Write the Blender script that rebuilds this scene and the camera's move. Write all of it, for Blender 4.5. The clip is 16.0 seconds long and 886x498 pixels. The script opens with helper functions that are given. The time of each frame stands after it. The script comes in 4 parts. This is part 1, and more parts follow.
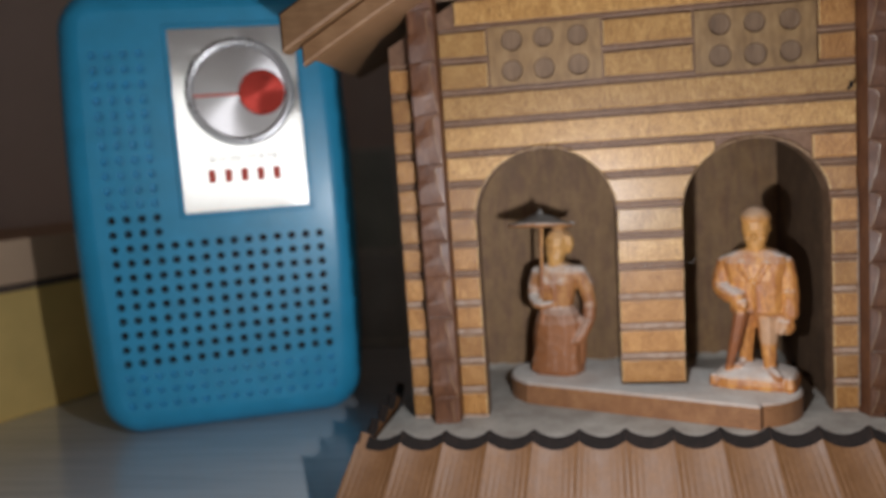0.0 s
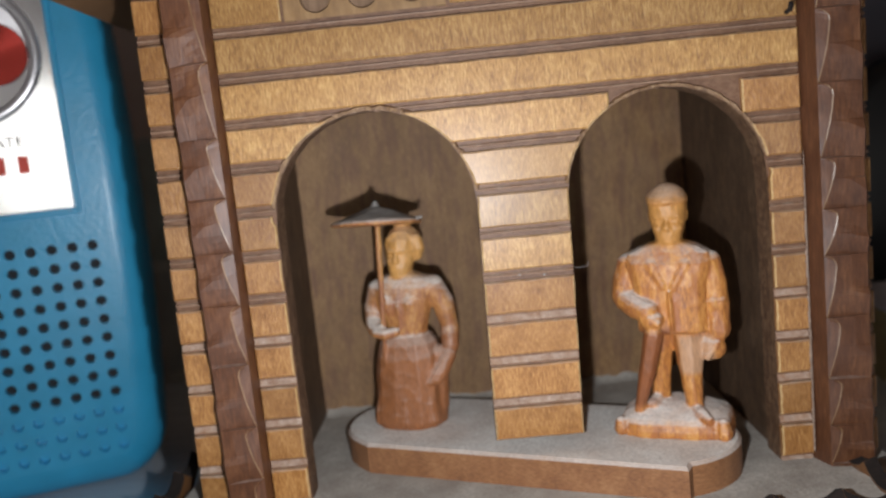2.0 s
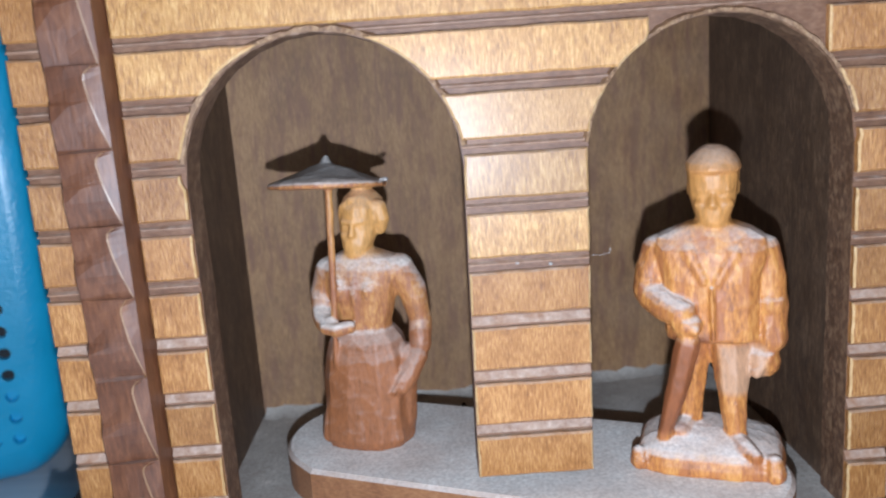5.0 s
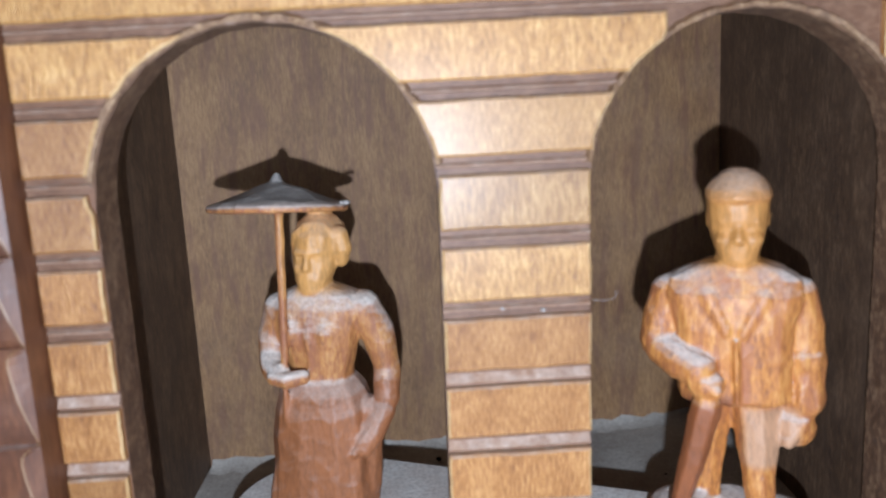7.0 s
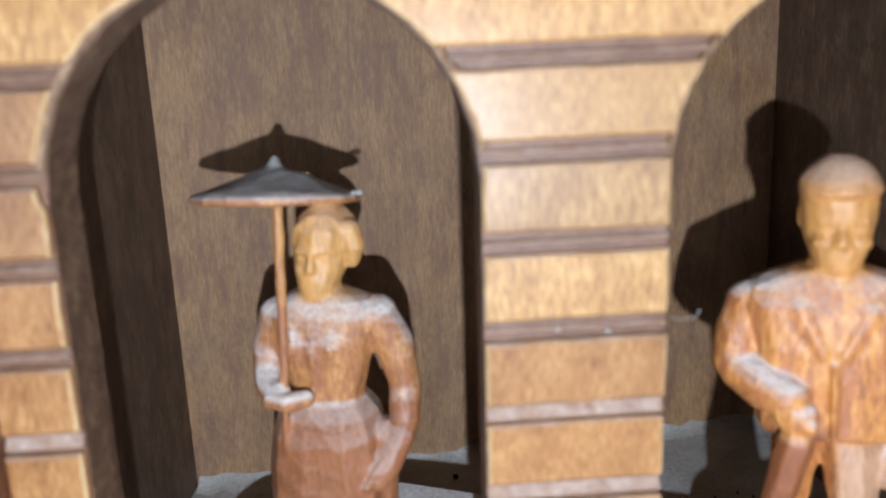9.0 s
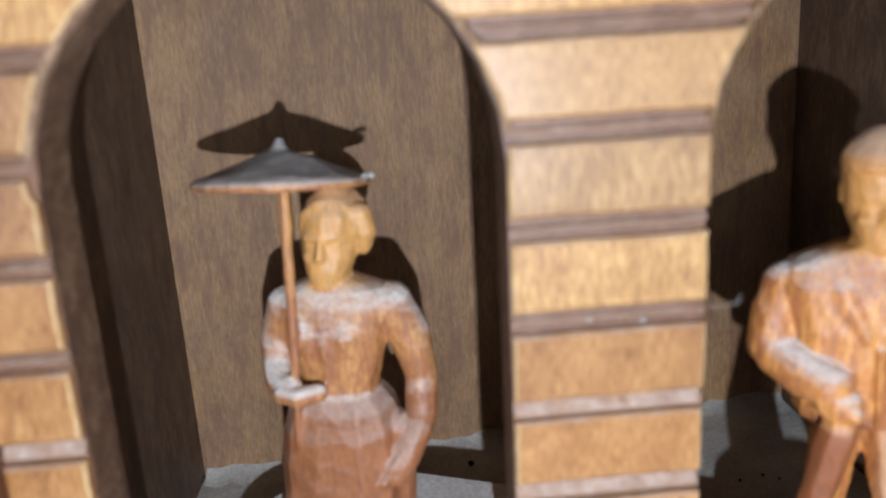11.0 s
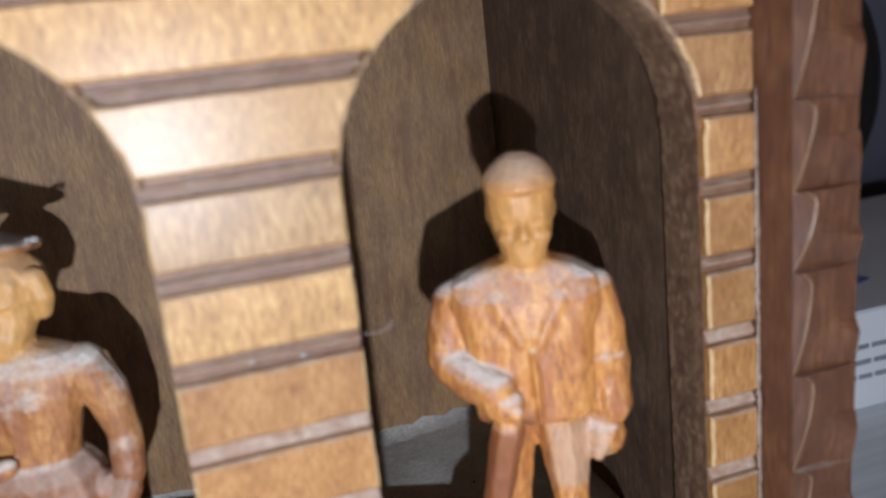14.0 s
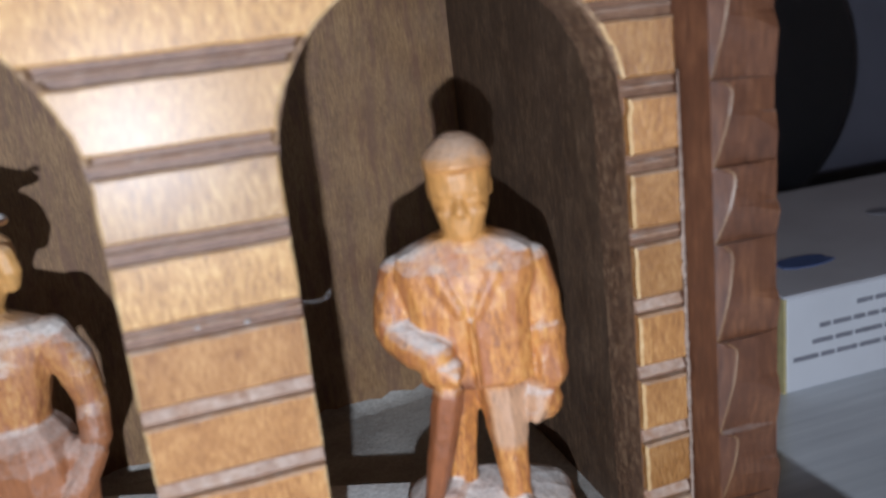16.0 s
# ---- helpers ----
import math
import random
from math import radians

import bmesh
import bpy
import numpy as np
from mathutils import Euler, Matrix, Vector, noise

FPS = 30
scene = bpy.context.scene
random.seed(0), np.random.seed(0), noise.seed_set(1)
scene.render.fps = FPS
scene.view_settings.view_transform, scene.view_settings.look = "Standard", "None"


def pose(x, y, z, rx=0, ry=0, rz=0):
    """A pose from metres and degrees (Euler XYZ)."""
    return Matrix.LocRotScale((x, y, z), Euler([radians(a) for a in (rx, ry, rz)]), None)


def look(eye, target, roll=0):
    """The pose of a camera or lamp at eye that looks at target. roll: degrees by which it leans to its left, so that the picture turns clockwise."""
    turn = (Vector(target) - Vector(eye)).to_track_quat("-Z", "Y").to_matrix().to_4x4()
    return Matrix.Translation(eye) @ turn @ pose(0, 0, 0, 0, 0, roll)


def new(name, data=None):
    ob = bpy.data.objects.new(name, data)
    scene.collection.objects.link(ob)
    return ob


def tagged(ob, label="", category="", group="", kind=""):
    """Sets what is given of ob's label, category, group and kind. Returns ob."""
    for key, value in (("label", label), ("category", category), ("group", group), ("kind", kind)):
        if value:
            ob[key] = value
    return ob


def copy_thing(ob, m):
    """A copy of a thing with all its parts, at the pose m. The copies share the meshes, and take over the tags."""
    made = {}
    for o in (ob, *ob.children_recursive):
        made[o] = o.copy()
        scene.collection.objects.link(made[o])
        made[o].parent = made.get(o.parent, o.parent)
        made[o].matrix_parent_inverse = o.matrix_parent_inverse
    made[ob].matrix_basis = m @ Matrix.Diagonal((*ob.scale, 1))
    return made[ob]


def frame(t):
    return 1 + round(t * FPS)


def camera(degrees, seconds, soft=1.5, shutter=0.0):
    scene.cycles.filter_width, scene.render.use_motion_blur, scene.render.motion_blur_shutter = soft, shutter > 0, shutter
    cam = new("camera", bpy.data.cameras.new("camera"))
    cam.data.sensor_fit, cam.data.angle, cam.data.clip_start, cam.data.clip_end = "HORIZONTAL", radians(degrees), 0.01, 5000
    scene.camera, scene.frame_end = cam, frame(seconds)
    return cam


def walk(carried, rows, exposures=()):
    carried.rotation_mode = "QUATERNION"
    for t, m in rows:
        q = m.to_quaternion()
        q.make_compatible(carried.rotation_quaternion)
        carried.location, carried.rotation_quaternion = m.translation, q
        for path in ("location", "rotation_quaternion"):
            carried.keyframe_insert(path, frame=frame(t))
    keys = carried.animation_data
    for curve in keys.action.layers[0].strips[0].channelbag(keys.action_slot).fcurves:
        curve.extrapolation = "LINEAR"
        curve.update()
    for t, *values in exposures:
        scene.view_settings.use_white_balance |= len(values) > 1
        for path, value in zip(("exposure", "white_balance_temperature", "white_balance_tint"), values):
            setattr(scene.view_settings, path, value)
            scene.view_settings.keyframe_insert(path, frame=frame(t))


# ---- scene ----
cam = camera(56.80, 16.0, soft=2.25)
cam.data.dof.use_dof = True            # a close-up lens: what is nearer or farther than this goes soft
cam.data.dof.focus_distance = 0.105
cam.data.dof.aperture_fstop = 27.0
PATH = [
    (0, (0.00916, -0.00431, 0.08710), (-0.15710, 0.97470, -0.03074), -4.0),
    (0.5, (0.01434, 0.00969, 0.08560), (-0.11677, 0.99363, -0.03551), -3.7),
    (1, (0.01494, 0.02991, 0.08209), (-0.10968, 1.01579, -0.02977), -5.2),
    (1.5, (0.01479, 0.04497, 0.08180), (-0.04277, 1.03450, -0.05056), -5.3),
    (2, (0.01519, 0.05328, 0.08136), (-0.01586, 1.04362, -0.05380), -5.8),
    (2.5, (0.01605, 0.05850, 0.08087), (-0.00320, 1.04707, -0.06864), -6.2),
    (3, (0.01522, 0.06583, 0.08079), (0.01057, 1.04863, -0.10381), -5.9),
    (3.5, (0.01466, 0.07280, 0.08194), (0.01986, 1.05042, -0.12839), -5.2),
    (4, (0.01410, 0.07894, 0.08372), (0.02038, 1.05688, -0.12507), -4.6),
    (4.2, (0.01349, 0.08083, 0.08245), (0.01836, 1.05789, -0.13048), -4.5),
    (6.5, (0.01459, 0.09813, 0.07986), (0.03735, 1.08013, -0.10761), -3.0),
    (7, (0.01524, 0.10365, 0.07949), (0.04287, 1.08531, -0.10915), -3.0),
    (7.5, (0.01580, 0.10638, 0.07929), (0.04845, 1.08619, -0.11798), -3.1),
    (8, (0.01585, 0.10990, 0.07931), (0.05712, 1.08709, -0.12901), -3.2),
    (8.5, (0.01331, 0.11270, 0.07915), (0.05542, 1.08766, -0.13918), -3.2),
    (9, (0.01168, 0.11901, 0.07950), (0.05323, 1.09251, -0.14539), -2.6),
    (9.2, (0.01125, 0.12080, 0.07946), (0.05329, 1.09476, -0.14332), -2.4),
    (11.5, (0.01009, 0.12350, 0.07981), (0.04317, 1.07857, -0.21472), -4.4),
    (12, (0.01050, 0.12003, 0.07858), (0.02313, 1.06546, -0.24703), -4.7),
    (12.5, (0.01224, 0.11759, 0.07951), (0.05569, 1.07183, -0.21636), -4.4),
    (13, (0.01562, 0.11975, 0.08108), (0.19469, 1.07482, -0.15512), -3.7),
    (13.5, (0.01972, 0.11932, 0.08125), (0.26753, 1.05676, -0.16326), -5.4),
    (14, (0.02153, 0.11905, 0.08099), (0.28544, 1.04960, -0.17283), -6.4),
    (14.5, (0.02310, 0.11801, 0.08085), (0.29024, 1.04623, -0.17809), -6.8),
    (15, (0.02296, 0.11698, 0.08113), (0.29014, 1.04404, -0.18190), -6.8),
    (15.5, (0.02283, 0.11384, 0.08057), (0.29889, 1.03520, -0.19310), -6.2),
    (16, (0.02552, 0.11314, 0.08026), (0.28212, 1.04223, -0.18610), -6.8),
]
EXPOSURES = [(0, -0.5, 7000, 10), (0.5, -0.72, 7600, 11), (1.0, -0.8, 7800, 11), (1.5, -0.52, 7500, 11), (2.0, -0.32, 7000, 10), (3.0, 0.0, 6400, 10), (4.0, 0.25, 5950, 9), (7, 0.17, 5850, 9), (9.0, 0.3, 5900, 8), (11.5, 0.2, 6200, 10), (12.0, 0.42, 6050, 9), (13.2, 0.2, 6200, 9), (16, 0.0, 6000, 9)]
walk(cam, [(t, look(eye, target, roll)) for t, eye, target, roll in PATH], EXPOSURES)

# ---- light: the phone's torch, held just under the lens, and a faint dim room ----
world = bpy.data.worlds.new("world")
scene.world = world
world.use_nodes = True
world.node_tree.nodes["Background"].inputs[0].default_value = (0.75, 0.85, 1.0, 1)
world.node_tree.nodes["Background"].inputs[1].default_value = 0.03

torch_data = bpy.data.lights.new("torch", "POINT")
torch_data.energy = 0.50
torch_data.color = (0.91, 0.97, 1.09)
torch_data.shadow_soft_size = 0.0011
torch = new("torch", torch_data)
torch.location = (0.0135, 0.0870, 0.0668)

# added area lamp behind the camera: fills the room and whitens the radio's plate
fill_data = bpy.data.lights.new("fill_light", "AREA")
fill_data.energy = 0.46
fill_data.color = (0.94, 0.97, 1.0)
fill_data.shape, fill_data.size, fill_data.size_y = "RECTANGLE", 0.32, 0.17
fill_light = new("fill_light", fill_data)
fill_light.matrix_basis = look((0.17, -0.685, 0.115), (-0.03, 0.2, 0.09))

MM = 0.001

# ---- materials ----
def shader(name):
    m = bpy.data.materials.new(name)
    m.use_nodes = True
    nt = m.node_tree
    return m, nt, nt.nodes["Principled BSDF"]


def node(nt, kind, **ins):
    n = nt.nodes.new(kind)
    for k, v in ins.items():
        n.inputs[k].default_value = v
    return n


def ramp(nt, fac, stops):
    r = nt.nodes.new("ShaderNodeValToRGB")
    while len(r.color_ramp.elements) < len(stops):
        r.color_ramp.elements.new(0.5)
    for e, (p, c) in zip(r.color_ramp.elements, stops):
        e.position = p
        e.color = (*c, 1) if len(c) == 3 else c
    nt.links.new(fac, r.inputs[0])
    return r.outputs[0]


def coords(nt, scale, use="Object"):
    """Object coordinates stretched per axis (scale in 1/metres)."""
    tc = nt.nodes.new("ShaderNodeTexCoord")
    mp = nt.nodes.new("ShaderNodeMapping")
    mp.inputs["Scale"].default_value = scale
    nt.links.new(tc.outputs[use], mp.inputs[0])
    info = nt.nodes.new("ShaderNodeObjectInfo")
    off = nt.nodes.new("ShaderNodeVectorMath")
    off.operation = "SCALE"
    off.inputs[0].default_value = (37.0, 19.0, 53.0)
    nt.links.new(info.outputs["Random"], off.inputs["Scale"])
    nt.links.new(off.outputs[0], mp.inputs["Location"])
    return mp.outputs[0]


def noise_tex(nt, vec, scale=1.0, detail=4.0, rough=0.55):
    n = node(nt, "ShaderNodeTexNoise", Scale=scale, Detail=detail, Roughness=rough)
    nt.links.new(vec, n.inputs["Vector"])
    return n.outputs["Fac"]


def mix(nt, fac, a, b, blend="MIX"):
    m = nt.nodes.new("ShaderNodeMix")
    m.data_type = "RGBA"
    m.blend_type = blend
    for sock, v in ((m.inputs[0], fac), (m.inputs[6], a), (m.inputs[7], b)):
        if isinstance(v, (int, float)):
            sock.default_value = v
        elif isinstance(v, tuple):
            sock.default_value = (*v, 1)
        else:
            nt.links.new(v, sock)
    return m.outputs[2]


def math_node(nt, op, a, b=0.0, clamp=False):
    m = nt.nodes.new("ShaderNodeMath")
    m.operation = op
    m.use_clamp = clamp
    for sock, v in ((m.inputs[0], a), (m.inputs[1], b)):
        if isinstance(v, (int, float)):
            sock.default_value = v
        else:
            nt.links.new(v, sock)
    return m.outputs[0]


def bump(nt, bsdf, height, strength, dist):
    b = node(nt, "ShaderNodeBump", Strength=strength, Distance=dist)
    nt.links.new(height, b.inputs["Height"])
    nt.links.new(b.outputs[0], bsdf.inputs["Normal"])


def upward(nt, lo, hi):
    """1 where a surface faces up, 0 where it does not."""
    g = nt.nodes.new("ShaderNodeNewGeometry")
    s = nt.nodes.new("ShaderNodeSeparateXYZ")
    nt.links.new(g.outputs["Normal"], s.inputs[0])
    r = node(nt, "ShaderNodeMapRange", **{"From Min": lo, "From Max": hi})
    nt.links.new(s.outputs["Z"], r.inputs["Value"])
    return r.outputs[0]


def wood(name, dark, mid, light, rough=0.4, grain=(1500, 1500, 160), coat=0.0, dust=0.0, dust_from=0.35, blotch=350, bump_d=0.00005, dust_all=0.0, vary=0.25, soft=0.2, zones=(), cover=0.25, patch_scale=260, spread=0.45, dust_tone=(0.50, 0.48, 0.455), streak=None, clouds=0.4):
    m, nt, b = shader(name)
    fine = noise_tex(nt, coords(nt, grain), 1.0, 5.0, 0.6)
    big = noise_tex(nt, coords(nt, (blotch, blotch, blotch * 0.6)), 1.0, 3.0, 0.5)
    both = math_node(nt, "ADD", math_node(nt, "MULTIPLY", fine, 1 - clouds), math_node(nt, "MULTIPLY", big, clouds))
    col = ramp(nt, both, [(0.5 - soft, dark), (0.5, mid), (0.5 + soft, light)])
    if streak:                                        # long reddish veins
        vein = noise_tex(nt, coords(nt, (900, 900, 130)), 1.0, 3.0, 0.6)
        col = mix(nt, ramp(nt, vein, [(0.47, (0, 0, 0)), (0.66, (0.8, 0.8, 0.8))]), col, streak)
    info = nt.nodes.new("ShaderNodeObjectInfo")
    tone = node(nt, "ShaderNodeMapRange", **{"To Min": 1.0 - vary, "To Max": 1.0 + vary * 0.4})
    nt.links.new(info.outputs["Random"], tone.inputs["Value"])
    col = mix(nt, 1.0, col, tone.outputs[0], "MULTIPLY")
    keep = None
    for colour, (x0, x1), (z0, z1), clean, y1, *lean in zones:   # parts carved from paler wood, or painted
        sep = nt.nodes.new("ShaderNodeSeparateXYZ")
        nt.links.new(nt.nodes.new("ShaderNodeTexCoord").outputs["Object"], sep.inputs[0])
        height = sep.outputs["Z"]
        if lean:                                      # a zone whose base leans back
            height = math_node(nt, "ADD", height, math_node(nt, "MULTIPLY", sep.outputs["Y"], lean[0]))
        f = None
        for axis, lo, hi in (("X", x0, x1), ("Y", -60, y1), ("Z", z0, z1)):
            for edge, way in ((lo, 1), (hi, -1)):
                mr = node(nt, "ShaderNodeMapRange", **{"From Min": (edge - 0.45 * way) * MM, "From Max": (edge + 0.45 * way) * MM})
                nt.links.new(height if axis == "Z" else sep.outputs[axis], mr.inputs["Value"])
                f = mr.outputs[0] if f is None else math_node(nt, "MULTIPLY", f, mr.outputs[0])
        tint = ramp(nt, both, [(0.36, tuple(c * 0.72 for c in colour)), (0.5, colour), (0.64, tuple(min(1, c * 1.2) for c in colour))])
        col = mix(nt, f, col, tint)
        less = math_node(nt, "SUBTRACT", 1.0, math_node(nt, "MULTIPLY", f, clean))
        keep = less if keep is None else math_node(nt, "MULTIPLY", keep, less)
    if dust or dust_all:
        patch = noise_tex(nt, coords(nt, (patch_scale,) * 3), 1.0, 5.0, 0.6)
        patch = ramp(nt, patch, [(0.28, (0, 0, 0)), (0.68, (1, 1, 1))])
        mottle = noise_tex(nt, coords(nt, (1500,) * 3), 1.0, 3.0, 0.6)
        patch = mix(nt, 1.0, patch, ramp(nt, mottle, [(0.3, (0.55, 0.55, 0.55)), (0.6, (1, 1, 1))]), "MULTIPLY")
        up = upward(nt, dust_from, dust_from + spread)
        f = math_node(nt, "MULTIPLY", up, dust)
        f = math_node(nt, "ADD", f, dust_all, True)
        f = math_node(nt, "MULTIPLY", f, math_node(nt, "ADD", math_node(nt, "MULTIPLY", patch, 1.0 - cover), cover))
        if keep is not None:
            f = math_node(nt, "MULTIPLY", f, keep)
        grey = ramp(nt, noise_tex(nt, coords(nt, (2200, 2200, 2200)), 1.0, 3.0), [(0.3, tuple(c * 0.82 for c in dust_tone)), (0.7, tuple(min(1, c * 1.25) for c in dust_tone))])
        col = mix(nt, f, col, grey)
        r = math_node(nt, "ADD", math_node(nt, "MULTIPLY", f, 0.5), rough, True)
        nt.links.new(r, b.inputs["Roughness"])
    else:
        rr = node(nt, "ShaderNodeMapRange", **{"To Min": rough - 0.1, "To Max": rough + 0.15})
        nt.links.new(big, rr.inputs["Value"])
        nt.links.new(rr.outputs[0], b.inputs["Roughness"])
    nt.links.new(col, b.inputs["Base Color"])
    b.inputs["Coat Weight"].default_value = coat
    b.inputs["Coat Roughness"].default_value = 0.34
    bump(nt, b, fine, 0.6, bump_d)
    return m


def plain(name, colour, rough=0.5, metal=0.0, spread=0.12, scale=400, bump_d=0.0, bump_scale=1500, coat=0.0):
    m, nt, b = shader(name)
    big = noise_tex(nt, coords(nt, (scale,) * 3), 1.0, 5.0)
    lo = tuple(c * (1 - spread) for c in colour)
    hi = tuple(min(1, c * (1 + spread)) for c in colour)
    nt.links.new(ramp(nt, big, [(0.3, lo), (0.7, hi)]), b.inputs["Base Color"])
    rr = node(nt, "ShaderNodeMapRange", **{"To Min": max(0.02, rough - 0.08), "To Max": min(1, rough + 0.08)})
    nt.links.new(big, rr.inputs["Value"])
    nt.links.new(rr.outputs[0], b.inputs["Roughness"])
    b.inputs["Metallic"].default_value = metal
    b.inputs["Coat Weight"].default_value = coat
    b.inputs["Coat Roughness"].default_value = 0.22
    if bump_d:
        bump(nt, b, noise_tex(nt, coords(nt, (bump_scale,) * 3), 1.0, 2.0), 0.7, bump_d)
    return m


PLANK = wood("varnished_plank_wood", (0.20, 0.085, 0.022), (0.43, 0.216, 0.060), (0.68, 0.43, 0.165), 0.42, coat=0.5, grain=(5600, 5600, 900), clouds=0.22, vary=0.24, dust=0.65, dust_from=0.35, blotch=420, soft=0.185, bump_d=0.00025, cover=0.15, patch_scale=500, dust_tone=(0.58, 0.50, 0.42))
# lower and narrow planks: ambered varnish, with some torch falloff put into the colour
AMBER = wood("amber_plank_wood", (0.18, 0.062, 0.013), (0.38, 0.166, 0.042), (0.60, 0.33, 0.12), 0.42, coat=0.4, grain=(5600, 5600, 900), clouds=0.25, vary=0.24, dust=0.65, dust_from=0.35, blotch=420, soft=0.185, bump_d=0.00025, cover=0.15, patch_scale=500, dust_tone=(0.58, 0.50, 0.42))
WORN_LIT = wood("worn_lit_plank_edge", (0.40, 0.22, 0.08), (0.56, 0.36, 0.16), (0.70, 0.52, 0.30), 0.45, coat=0.2, grain=(2600, 2600, 1300), vary=0.1)
GROOVE = wood("dark_groove_wood", (0.10, 0.043, 0.022), (0.19, 0.092, 0.048), (0.30, 0.165, 0.095), 0.55, dust=0.6, dust_from=0.2, dust_all=0.05, grain=(1200, 3000, 3000), patch_scale=1200, cover=0.0, dust_tone=(0.50, 0.41, 0.32))
RIDGE = wood("dusty_ridge_wood", (0.17, 0.078, 0.04), (0.28, 0.145, 0.078), (0.40, 0.24, 0.14), 0.45, dust=1.0, dust_from=0.15, dust_all=0.45, grain=(1200, 3000, 3000), patch_scale=650, cover=0.05, dust_tone=(0.46, 0.36, 0.29))
EDGE = wood("sawn_plywood_edge", (0.052, 0.021, 0.008), (0.13, 0.062, 0.028), (0.32, 0.195, 0.105), 0.65, grain=(1700, 1700, 1100), blotch=700, soft=0.17, bump_d=0.0003, dust_all=0.06, dust_tone=(0.45, 0.36, 0.28), cover=0.0, patch_scale=420)
LOG_EDGE = wood("rubbed_log_edge", (0.15, 0.075, 0.033), (0.24, 0.135, 0.062), (0.34, 0.21, 0.11), 0.4, coat=0.2)
LOG = wood("redbrown_log_wood", (0.058, 0.020, 0.008), (0.118, 0.043, 0.018), (0.205, 0.085, 0.036), 0.5, coat=0.07, dust=0.4, dust_from=0.45, cover=0.2, dust_tone=(0.46, 0.38, 0.33), grain=(2400, 2400, 420), blotch=240, bump_d=0.00008)
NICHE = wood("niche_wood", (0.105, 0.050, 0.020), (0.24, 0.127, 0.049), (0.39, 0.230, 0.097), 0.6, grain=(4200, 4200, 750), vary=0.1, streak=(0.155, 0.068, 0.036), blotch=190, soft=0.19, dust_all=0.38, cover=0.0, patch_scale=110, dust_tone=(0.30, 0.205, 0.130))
# side walls: niche wood darkened, grazing-light shade put into the colour
SIDE_SHADED = wood("niche_side_shaded_wood", (0.036, 0.018, 0.010), (0.088, 0.048, 0.024), (0.165, 0.098, 0.053), 0.62, grain=(2900, 2900, 900), vary=0.1, streak=(0.06, 0.032, 0.016), dust_all=0.04, cover=0.0, soft=0.16, patch_scale=160, dust_tone=(0.38, 0.30, 0.24))
FLOOR = wood("dusty_floor_wood", (0.14, 0.115, 0.095), (0.20, 0.17, 0.142), (0.27, 0.235, 0.195), 0.7, dust=0.7, dust_from=0.2, blotch=60, cover=0.35, patch_scale=150, dust_tone=(0.62, 0.60, 0.54), bump_d=0.0002)
BOARD = wood("dusty_board_wood", (0.20, 0.075, 0.026), (0.35, 0.145, 0.052), (0.50, 0.25, 0.105), 0.5, grain=(420, 3200, 3200), dust=1.1, dust_from=0.5, dust_all=0.025, cover=0.6, patch_scale=120, dust_tone=(0.80, 0.81, 0.76))
SLAT = wood("fence_slat_wood", (0.11, 0.046, 0.015), (0.165, 0.072, 0.025), (0.23, 0.108, 0.042), 0.55, grain=(2000, 2000, 400), vary=0.04, soft=0.3, bump_d=0.00002)
CHAR = wood("scorched_edge_wood", (0.006, 0.003, 0.002), (0.011, 0.006, 0.004), (0.022, 0.012, 0.009), 0.98)
RIM = wood("ragged_rim_wood", (0.10, 0.046, 0.020), (0.21, 0.115, 0.055), (0.40, 0.26, 0.14), 0.55, grain=(3000, 3000, 2200), blotch=900, soft=0.14, bump_d=0.0004, dust_all=0.1, cover=0.1, patch_scale=700, dust_tone=(0.55, 0.45, 0.34))
ROOF = wood("roof_board_wood", (0.15, 0.07, 0.03), (0.22, 0.112, 0.05), (0.29, 0.16, 0.078), 0.5, grain=(300, 2400, 2400))
PALE_WOOD, DARK_PAINT, RED_WOOD = (0.53, 0.27, 0.078), (0.105, 0.10, 0.098), (0.30, 0.107, 0.035)
LADY = wood("carved_lady_wood", (0.22, 0.066, 0.017), (0.48, 0.18, 0.038), (0.65, 0.33, 0.09), 0.48, grain=(2600, 2600, 800), coat=0.06, dust=1.5, dust_from=0.10, blotch=300, dust_all=0.06, cover=0.7, patch_scale=200, soft=0.15, bump_d=0.00012, spread=0.8, dust_tone=(0.64, 0.59, 0.53), streak=(0.33, 0.10, 0.035), zones=((RED_WOOD, (-20, 20), (-5, 16.6), 0.6, 60), (PALE_WOOD, (-1.3, 8), (26.8, 36.3), 0.8, 60), (DARK_PAINT, (-20, 20), (36.85, 60), 0.55, 60, 0.1317)))
MAN = wood("carved_man_wood", (0.24, 0.072, 0.016), (0.53, 0.20, 0.036), (0.68, 0.34, 0.085), 0.48, grain=(2600, 2600, 800), coat=0.06, dust=1.2, dust_from=0.3, blotch=420, dust_all=0.03, cover=0.7, patch_scale=200, soft=0.15, bump_d=0.00012, spread=0.7, dust_tone=(0.70, 0.66, 0.61), streak=(0.36, 0.115, 0.035), zones=(((0.50, 0.235, 0.064), (-4.2, 5), (30.0, 36.7), 1.0, 60), ((0.46, 0.225, 0.08), (-5, 6), (36.9, 45), 0.6, 60), ((0.47, 0.26, 0.14), (1.2, 6.5), (9.5, 15.6), 0.0, 60), ((0.24, 0.075, 0.022), (-9, 0.3), (4.6, 17.0), 0.6, -2.5)))


